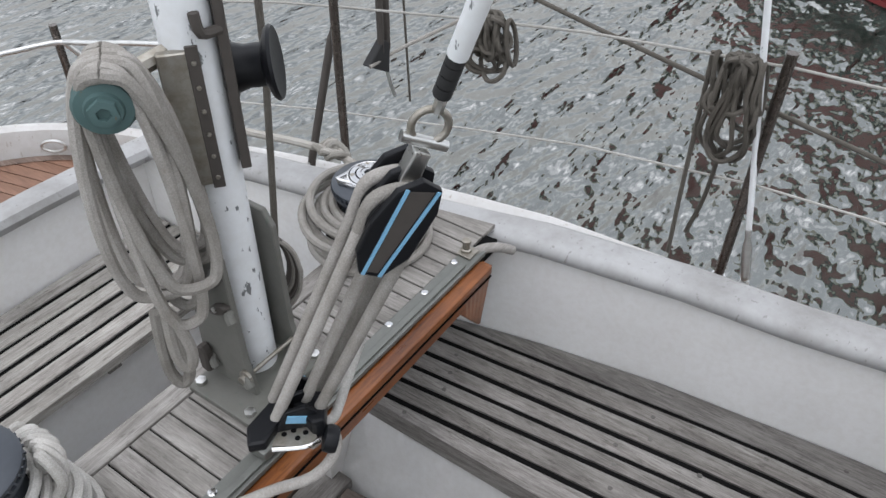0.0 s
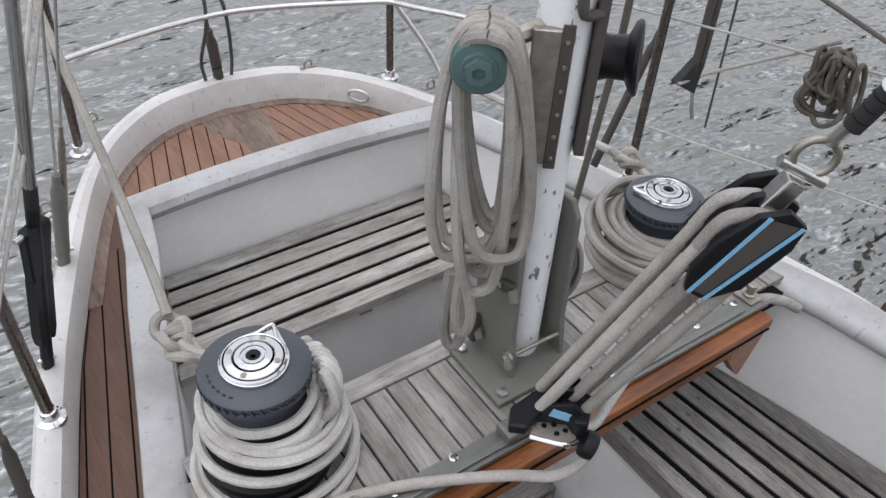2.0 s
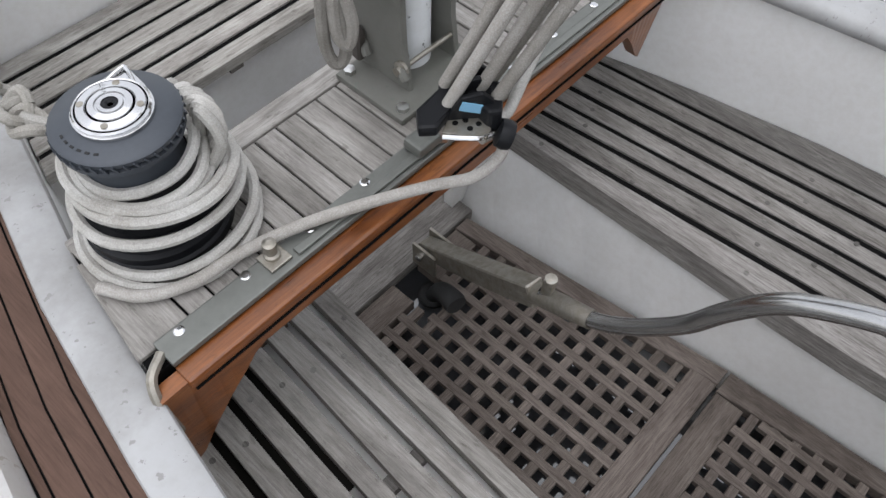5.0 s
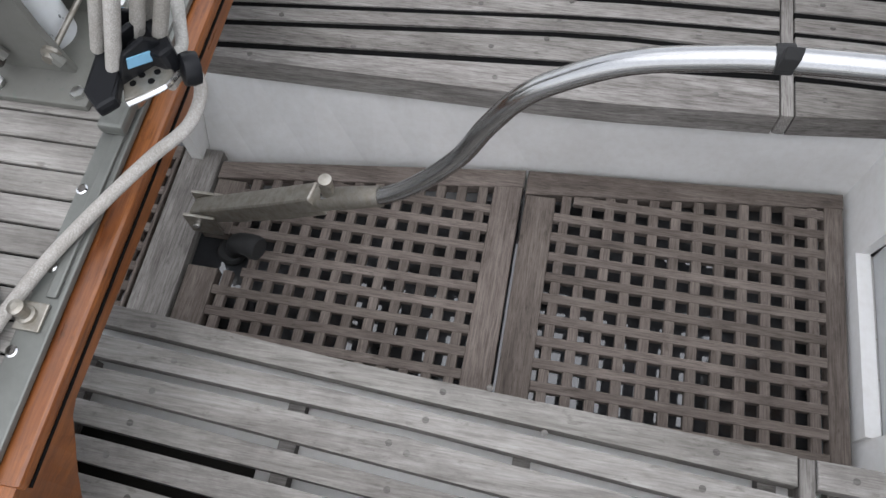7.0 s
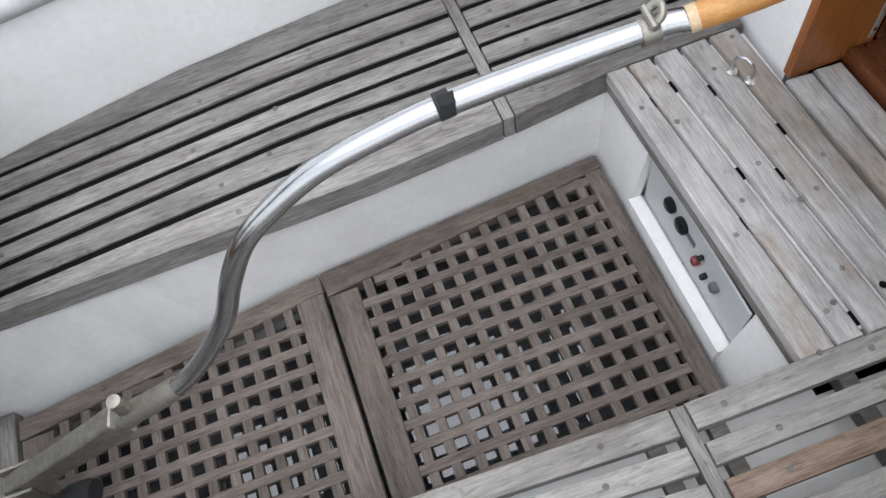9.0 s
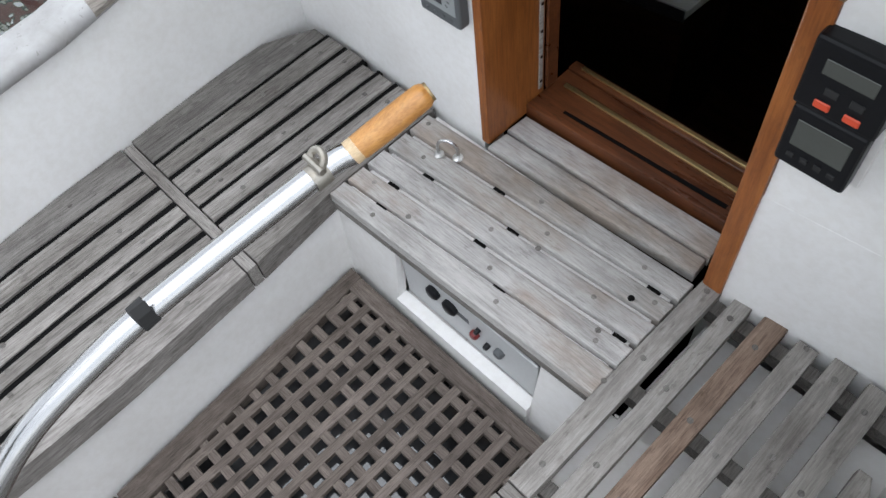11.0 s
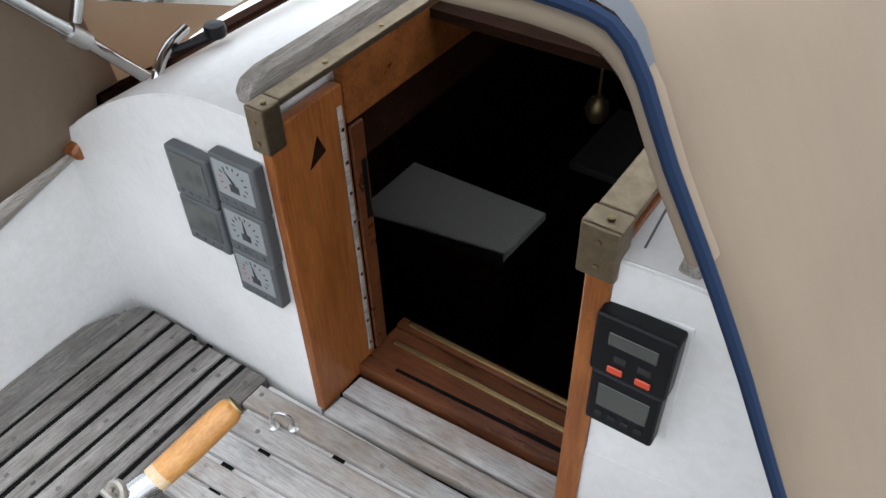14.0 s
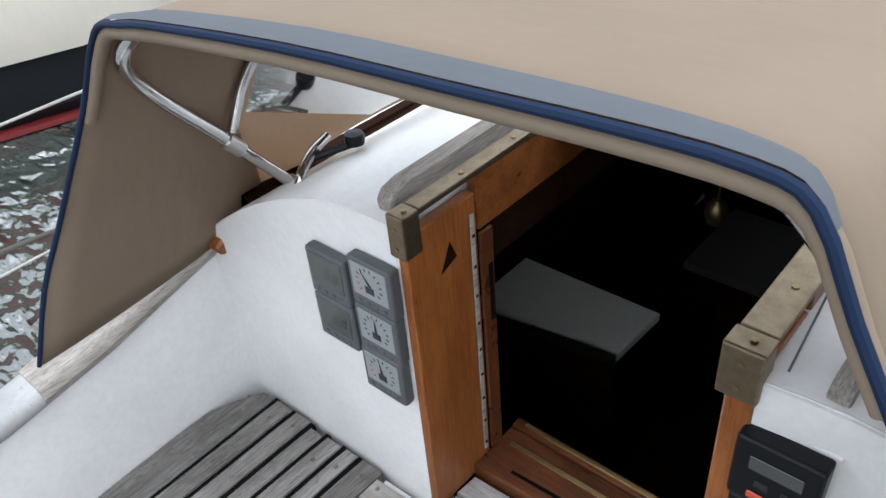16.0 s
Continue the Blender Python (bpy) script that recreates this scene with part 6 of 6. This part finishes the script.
# ---- instruments on the bulkhead ----
def dial(x, z, kind):
    """A square instrument, 0.106 m wide; kind: needle angle or digits."""
    d = thing("instrument", "grey square instrument with a round dial" if kind[0] == "dial" else "grey square instrument with a number display", "instrument", "bulkhead instruments", (x, BH + 0.001, z))
    part("case", box((-0.054, 0.0, -0.054), (0.054, 0.026, 0.054), 0.007, 3), inst_grey, d)
    part("window", box((-0.044, 0.0255, -0.026), (0.044, 0.0275, 0.046), 0.001, 1), inst_face if kind[0] == "dial" else lcd, d, "pale dial" if kind[0] == "dial" else "grey display")
    for k in range(4):
        part("button", box((-0.036 + k * 0.0215, 0.0255, -0.042), (-0.028 + k * 0.0215, 0.0285, -0.036), 0.001, 1), inst_grey, d)
    if kind[0] == "dial":
        for k in range(12):
            a = radians(-130 + k * 260 / 11)
            b = box((-0.0014, 0.0275, 0.026), (0.0014, 0.0279, 0.033))
            bmesh.ops.rotate(b, cent=(0, 0, 0), matrix=Matrix.Rotation(a, 3, "Y"), verts=b.verts)
            bmesh.ops.translate(b, vec=(0, 0, 0.01), verts=b.verts)
            part("mark", b, red_ink if k > 8 and kind[2] else ink, d)
        b = loft([[(-0.0035, 0.0282, -0.004), (0.0035, 0.0282, -0.004), (0.0, 0.0282, 0.03)], [(-0.0035, 0.0288, -0.004), (0.0035, 0.0288, -0.004), (0.0, 0.0288, 0.03)]])
        bmesh.ops.rotate(b, cent=(0, 0, 0), matrix=Matrix.Rotation(radians(kind[1]), 3, "Y"), verts=b.verts)
        bmesh.ops.translate(b, vec=(0, 0, 0.008), verts=b.verts)
        part("needle", b, ink, d, "black needle")
        part("hub", box((-0.011, 0.0277, -0.012), (0.011, 0.0284, 0.004), 0.002, 1), ink, d)
    else:
        c = bpy.data.curves.new("digits", "FONT")
        c.body, c.size, c.align_x, c.align_y = kind[1], 0.034, "CENTER", "CENTER"
        c.materials.append(ink.m)
        t = new("digits", c)
        t.parent = d
        t.matrix_basis = pose(-0.012, 0.0279, 0.004, 90, 0, 180)
    return d


dial(0.238, 0.845, ("dial", 35, 1))
dial(0.24, 0.735, ("dial", 0, 0))
dial(0.243, 0.626, ("dial", 8, 1))
dial(0.358, 0.815, ("lcd", "0.0"))
dial(0.358, 0.705, ("lcd", "0.0"))

bx = thing("autopilot_head", "black double instrument with red buttons and two displays", "instrument", at=(-0.466, -0.372, 0.79))
part("case", box((-0.056, 0.0, 0.002), (0.056, 0.034, 0.115), 0.007, 3), black_plastic, bx)
part("case", box((-0.052, 0.0, -0.112), (0.052, 0.03, -0.002), 0.007, 3), black_plastic, bx)
part("display", box((-0.034, 0.0335, 0.066), (0.034, 0.0355, 0.09), 0.001, 1), lcd, bx, "grey display")
part("display", box((-0.038, 0.0295, -0.07), (0.038, 0.0315, -0.022), 0.001, 1), lcd, bx, "grey display")
for x in (-0.022, 0.018):
    part("button", box((x - 0.011, 0.0335, 0.014), (x + 0.011, 0.037, 0.027), 0.002, 1), red_button, bx, "orange-red button")
for k in range(4):
    part("button", box((-0.035 + 0.02 * k, 0.0295, -0.092), (-0.024 + 0.02 * k, 0.0325, -0.083), 0.001, 1), dark_rubber, bx)
for k in range(2):
    part("button", box((-0.03 + 0.034 * k, 0.0335, 0.038), (-0.012 + 0.034 * k, 0.036, 0.05), 0.001, 1), dark_rubber, bx)
part("base_plate", box((-0.062, -0.004, -0.118), (0.062, 0.001, 0.12), 0.002, 1), white_gel, bx)

# fittings on the companionway
tri = thing("vent_triangle", "dark triangular inlay on the mahogany post", "inlay", at=(0.1578, -0.44, 0.872))
bm = loft([[(-dx, 0.022, -0.022), (-dx, -0.02, -0.006), (-dx, -0.005, 0.032)] for dx in (0.0, 0.0015)])
part("inlay", bm, cabin_wood, tri)
ws_ = thing("washboard_track", "pale worn track strip along the companionway post", "track", at=(0.1575, -0.505, 0.62))
part("strip", box((-0.003, -0.006, -0.32), (0.0, 0.006, 0.31), 0.001, 1), rail_wood, ws_)
for k in range(9):
    part("screw", box((-0.0042, -0.003, -0.3 + k * 0.07), (-0.003, 0.003, -0.294 + k * 0.07)), cabin_wood, ws_)
ws2 = thing("inner_post", "dark varnished post inside the companionway", "door post")
part("board", box((0.15, -0.556, 0.29), (0.1585, -0.521, 0.88), 0.003), sill_wood, ws2)
part("slot", box((0.1485, -0.55, 0.66), (0.1505, -0.538, 0.8)), caulk, ws2, "dark slot")

# cabin furniture seen in the dark
cw = thing("galley_counter", "pale worktop on a mahogany counter blackened for cabin shade", "counter")
part("worktop", prism([(0.224, -1.207), (0.74, -1.125), (0.74, -1.45), (0.213, -1.454)], -0.03, 0.0, 0.006, 2), tray_white, cw)
part("edge", prism([(0.222, -1.2), (0.74, -1.118), (0.74, -1.125), (0.224, -1.207)], -0.035, 0.006), steel, cw, "bright edge strip")
# counter front takes the same shade-blackened mahogany
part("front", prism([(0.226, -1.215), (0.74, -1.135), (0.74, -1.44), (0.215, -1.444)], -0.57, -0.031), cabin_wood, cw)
ct = thing("chart_table", "table top beyond the counter, darkened for cabin shade", "table")
part("top", box((-0.05, -2.15, -0.03), (0.28, -1.74, 0.0), 0.006), table_shade, ct)
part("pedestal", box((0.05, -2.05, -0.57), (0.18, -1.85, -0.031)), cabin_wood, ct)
lp = thing("cabin_lamp", "pierced brass lamp hanging in the cabin", "lamp", at=(0.1, -1.5, 0.4))
part("shade", lathe([(0.012, 0.05), (0.03, 0.03), (0.034, 0.0), (0.022, -0.03), (0.0, -0.035)], (0, 0, 0), 18), brass, lp, "", True)
part("rod", tube([(0, 0, 0.05), (0, 0, 0.58)], 0.004, 8, 0), brass, lp, "", True)

# ---- engine panel in the recess ----
ep = thing("engine_panel", "grey engine panel with black switches and a red knob", "panel", at=(-0.06, -0.048, 0.104))
part("plate", box((-0.188, 0.0, -0.08), (0.2, 0.006, 0.08), 0.003), panel_grey, ep)
for x, z, r, m in ((0.1, 0.035, 0.018, black_plastic), (0.05, 0.03, 0.02, black_plastic), (-0.02, 0.0, 0.011, dark_red), (-0.055, -0.006, 0.007, black_plastic), (-0.03, 0.03, 0.006, black_plastic), (-0.09, 0.01, 0.012, inst_grey)):
    part("switch", lathe([(r, 0.0), (r, 0.01), (r * 0.7, 0.014), (0, 0.014)], (x, 0.006, z), 16, (0, 1, 0)), m, ep, "", True)
part("label_plate", box((0.0, 0.006, 0.016), (0.035, 0.0075, 0.032)), inst_grey, ep)

# ---- small fittings in the cockpit ----
ur = thing("pad_eye", "bent steel eye on the teak step", "pad eye", at=(0.2, -0.258, SEAT))
part("eye", tube([(0.019, 0.01, 0), (0.02, 0.01, 0.03), (0.013, 0.006, 0.046), (0.0, 0, 0.052), (-0.013, -0.006, 0.046), (-0.02, -0.01, 0.03), (-0.019, -0.01, 0)], 0.004, 10, 4), chrome, ur, "", True)
for s in (-1, 1):
    part("base", lathe([(0.012, 0), (0.012, 0.003), (0.007, 0.005)], (s * 0.019, s * 0.01, 0), 14), steel, ur)
# tiller fittings
part("strap", tube([(-0.0905, 0.432, 0.861), (-0.0908, 0.413, 0.8635)], 0.0172, 16, 0), dark_rubber, tl, "black rubber strap")
part("strap_flap", bev(loft([[(-0.0905 + dx, 0.432 - dy, 0.8755 + dz) for dx, dz in ((-0.018, -0.012), (-0.022, 0.012), (-0.016, 0.026), (-0.01, 0.012))] for dy in (0.0, 0.019)]), 0.001, 1), dark_rubber, tl, "black strap end standing up")
part("strap_stud", lathe([(0.005, 0.0), (0.004, 0.003), (0, 0.004)], (-0.105, 0.42, 0.877), 12, (-0.7, 0, 0.7)), steel, tl)
part("clamp", tube([(-0.1, 0.19, 0.876), (-0.101, 0.168, 0.878)], 0.0168, 16, 0), dull_steel, tl, "grey pipe clamp", True)
part("clamp_shackle", tube([(-0.11, 0.178, 0.894), (-0.11, 0.17, 0.904), (-0.1, 0.166, 0.909), (-0.09, 0.17, 0.904), (-0.09, 0.178, 0.894)], 0.0048, 8, 4), dull_steel, tl, "small shackle", True)
part("clamp_bolt", tube([(-0.118, 0.18, 0.897), (-0.084, 0.178, 0.897)], 0.005, 8, 0), dull_steel, tl, "", True)
part("ferrule", tube([(-0.1105, 0.136, 0.8835), (-0.1128, 0.1255, 0.887)], 0.0162, 16, 0), pale_wood, tl, "pale wooden ferrule", True)
part("end_cap", tube([(-0.1362, 0.0325, 0.917), (-0.1378, 0.0275, 0.919)], 0.0125, 14, 0), brass, tl, "", True)
for x in (-0.033, 0.024):
    part("jaw", box((x - 0.004, 1.34, 0.03), (x + 0.004, 1.412, 0.105), 0.003), dull_steel, tl, "steel fork at the rudder stock")
part("jaw_bolt", tube([(-0.046, 1.385, 0.075), (0.036, 1.385, 0.075)], 0.009, 8, 0), chrome, tl, "", True)
part("lug", join(box((-0.082, 1.018, 0.365), (-0.066, 1.04, 0.408), 0.003), lathe([(0.012, 0), (0.012, 0.01), (0.0, 0.012)], (-0.074, 1.028, 0.408), 12)), dull_steel, tl, "upright steel lug", True)
rs = thing("rudder_stock", "dark rudder stock head in the grating slot", "rudder stock", at=(-0.045, 1.315, -0.07))
part("stock", tube([(0.015, 0.035, 0.0), (0.005, 0.0, 0.075), (-0.012, -0.045, 0.115), (-0.02, -0.07, 0.12)], 0.026, 16, 4, lambda t: 0.75 + 0.35 * t if t < 0.85 else 1.05 - 0.5 * (t - 0.85)), dark_rubber, rs, "dark blue-grey rubber boot", True)
part("collar", lathe([(0.034, 0.0), (0.036, 0.012), (0.03, 0.018)], (0.015, 0.035, -0.005), 20), dark_rubber, rs, "dark rubber collar", True)
# screws and plugs on the benches
for x, y in ((0.42, 0.7), (0.47, 0.68), (0.53, 0.66), (0.34, 1.1), (0.58, 1.05), (-0.4, 0.6), (-0.46, 0.85), (-0.34, 0.7), (0.66, 0.55), (-0.6, 0.95), (0.15, -0.09), (-0.1, -0.21), (-0.3, -0.15)):
    tagged(finish("wood_plug", lathe([(0.006, 0), (0.006, 0.0012), (0, 0.0014)], (x, y, SEAT + 0.001), 10), teak_dark), "dark wooden plug in a bench slat", "plug", "slat plugs")
for x, y in ((-0.303, -0.243),):
    tagged(finish("drilled_hole", lathe([(0.007, 0), (0.007, 0.0008), (0, 0.001)], (x, y, SEAT + 0.002), 12), caulk), "small black hole drilled in the slat", "hole")
# strap at the end of the coaming by the beam
tagged(finish("coaming_strap", tube([(-0.655, 1.285, BR + 0.004), (-0.688, 1.262, BR + 0.002), (-0.7, 1.236, BR - 0.03), (-0.698, 1.228, BR - 0.1)], 0.008, 8, 5), dull_steel, smooth=True), "bent metal strap at the track end", "strap", "coaming straps")

# ---- coachroof gear ----
gr = thing("grab_rail", "bare grey teak grab rail on the coachroof", "grab rail", "grab rails")
part("rail", bev(loft([[(0.215 + dx, y, z) for y, z in ((-0.375, 0.965), (-0.37, 1.0), (-0.385, 1.018), (-0.42, 1.022), (-1.3, 1.03), (-1.3, 0.97))] for dx in (0.0, 0.035)]), 0.008, 2), rail_wood, gr)
gr2 = thing("grab_rail", "bare grey teak grab rail end by the starboard hatch", "grab rail", "grab rails")
part("rail", bev(loft([[(-0.515 + dx, y, z) for y, z in ((-0.385, 0.945), (-0.385, 0.985), (-0.41, 0.995), (-1.3, 1.0), (-1.3, 0.94))] for dx in (0.0, 0.03)]), 0.008, 2), rail_wood, gr2)
hf = thing("hood_foot", "polished steel hinge and handle at the hood bow foot", "fitting", at=(0.63, -0.47, 0.815))
part("plate", box((-0.05, -0.06, -0.02), (0.04, 0.04, 0.004), 0.003), steel, hf)
part("jaw", box((-0.005, -0.025, 0.0), (0.028, 0.01, 0.04), 0.005), chrome, hf)
part("handle", tube([(-0.085, 0.05, 0.035), (-0.08, 0.03, 0.09), (-0.06, -0.02, 0.115), (-0.03, -0.09, 0.115)], 0.011, 12, 5), chrome, hf, "", True)
part("knob", lathe([(0.02, -0.012), (0.022, 0.0), (0.02, 0.012), (0.0, 0.014)], (-0.11, -0.1, 0.13), 14), black_plastic, hf, "black knob", True)
part("strap", tube([(-0.05, -0.02, 0.1), (-0.11, -0.1, 0.12)], 0.009, 8, 0), black_plastic, hf, "", True)
jt = part("bow_joint", tube([(0.634, -0.345, 1.01), (0.637, -0.375, 0.975)], 0.017, 12, 0), steel, dodger, "steel joint sleeve", True)
ce = thing("coaming_end", "broken bare wood end of the port coaming rail", "rail end", at=(0.79, -0.395, 0.7))
part("wood", bev(loft([[(dx, y, z) for y, z in ((-0.02, -0.03), (-0.02, 0.035), (0.04, 0.026), (0.075, 0.006), (0.06, -0.02))] for dx in (-0.03, 0.04)]), 0.006, 1), varnish_z, ce)
pd = thing("padlock_hasp", "small steel hasp on the starboard coachroof", "hasp", at=(-0.555, -0.4, 0.955))
part("plate", lathe([(0.022, 0), (0.022, 0.004), (0.01, 0.008), (0.008, 0.018), (0.0, 0.02)], (0, 0, 0), 16), steel, pd, "", True)
part("ring", tube([(0.02 * math.cos(a) - 0.02, 0.0, 0.025 + 0.022 * math.sin(a)) for a in np.linspace(0, 6.28, 14)], 0.005, 8, 2), steel, pd, "", True)

for fx, fy, r in ((-0.517, -0.447, 0.009), (-0.556, -0.432, 0.015)):
    ft = thing("roof_stud", "polished steel stud screwed to the coachroof", "fitting", "roof studs", (fx, fy, roof_z(-fx - 0.19) + 0.001))
    part("base", lathe([(r * 1.4, 0.0), (r * 1.4, 0.003), (r, 0.006), (r * 0.5, 0.012), (0.0, 0.0125)], (0, 0, 0), 18), chrome, ft, "", True)
    part("slot", box((-r * 0.6, -0.0012, 0.012), (r * 0.6, 0.0012, 0.0135)), caulk, ft)
seam_ = thing("roof_seam", "fine dark seam in the hatch garage", "seam", at=(0, 0, 0))
part("line", prism([(-0.4385, -0.4), (-0.4355, -0.4), (-0.4185, -0.6), (-0.4215, -0.6)], roof_z(0.24), roof_z(0.24) + 0.0015), inst_grey, seam_)

# ---- the neighbouring boat to port ----
nb = thing("moored_boat", "black boat with a red boot stripe under a beige cover", "boat", at=(0, 0, 0))
ys = np.linspace(-10, 2.6, 15)
rings = []
for k, y in enumerate(ys):
    t = (y + 9) / 13
    w = 1.6 * math.sin(math.pi * min(1.0, 0.18 + 0.82 * t * 0.8)) ** 0.6
    cx = 6.6 + 0.45 * max(0.0, y + 1.5)
    rings.append([(cx - w * 0.8, y, -0.95), (cx - w, y, -0.6), (cx - w, y, -0.15), (cx + w, y, -0.15), (cx + w, y, -0.6), (cx + w * 0.8, y, -0.95)])
part("hull", loft(rings), black_plastic, nb, "black hull", True)
part("boot_stripe", loft([[(p[0] + (0.01 if p is r[4] else -0.01), p[1], z) for p, z in ((r[1], -0.74), (r[1], -0.7), (r[4], -0.7), (r[4], -0.74))] for r in rings]), dark_red, nb, "red boot stripe")
cov = []
for k, y in enumerate(ys):
    cx = (rings[k][2][0] + rings[k][3][0]) / 2
    w = abs(rings[k][2][0] - cx) * 1.02
    sag = 0.05 * math.sin(k * 2.2)
    cov.append([(cx + w * math.sin(a) * (1.0 + 0.02 * math.sin(5 * a + k)), y, -0.22 + (1.1 + sag) * max(0.0, math.cos(a)) ** 0.8) for a in np.linspace(-1.57, 1.57, 13)])
cv = part("cover", loft(cov, closed=False), canvas_pale, nb, "beige canvas cover", True)
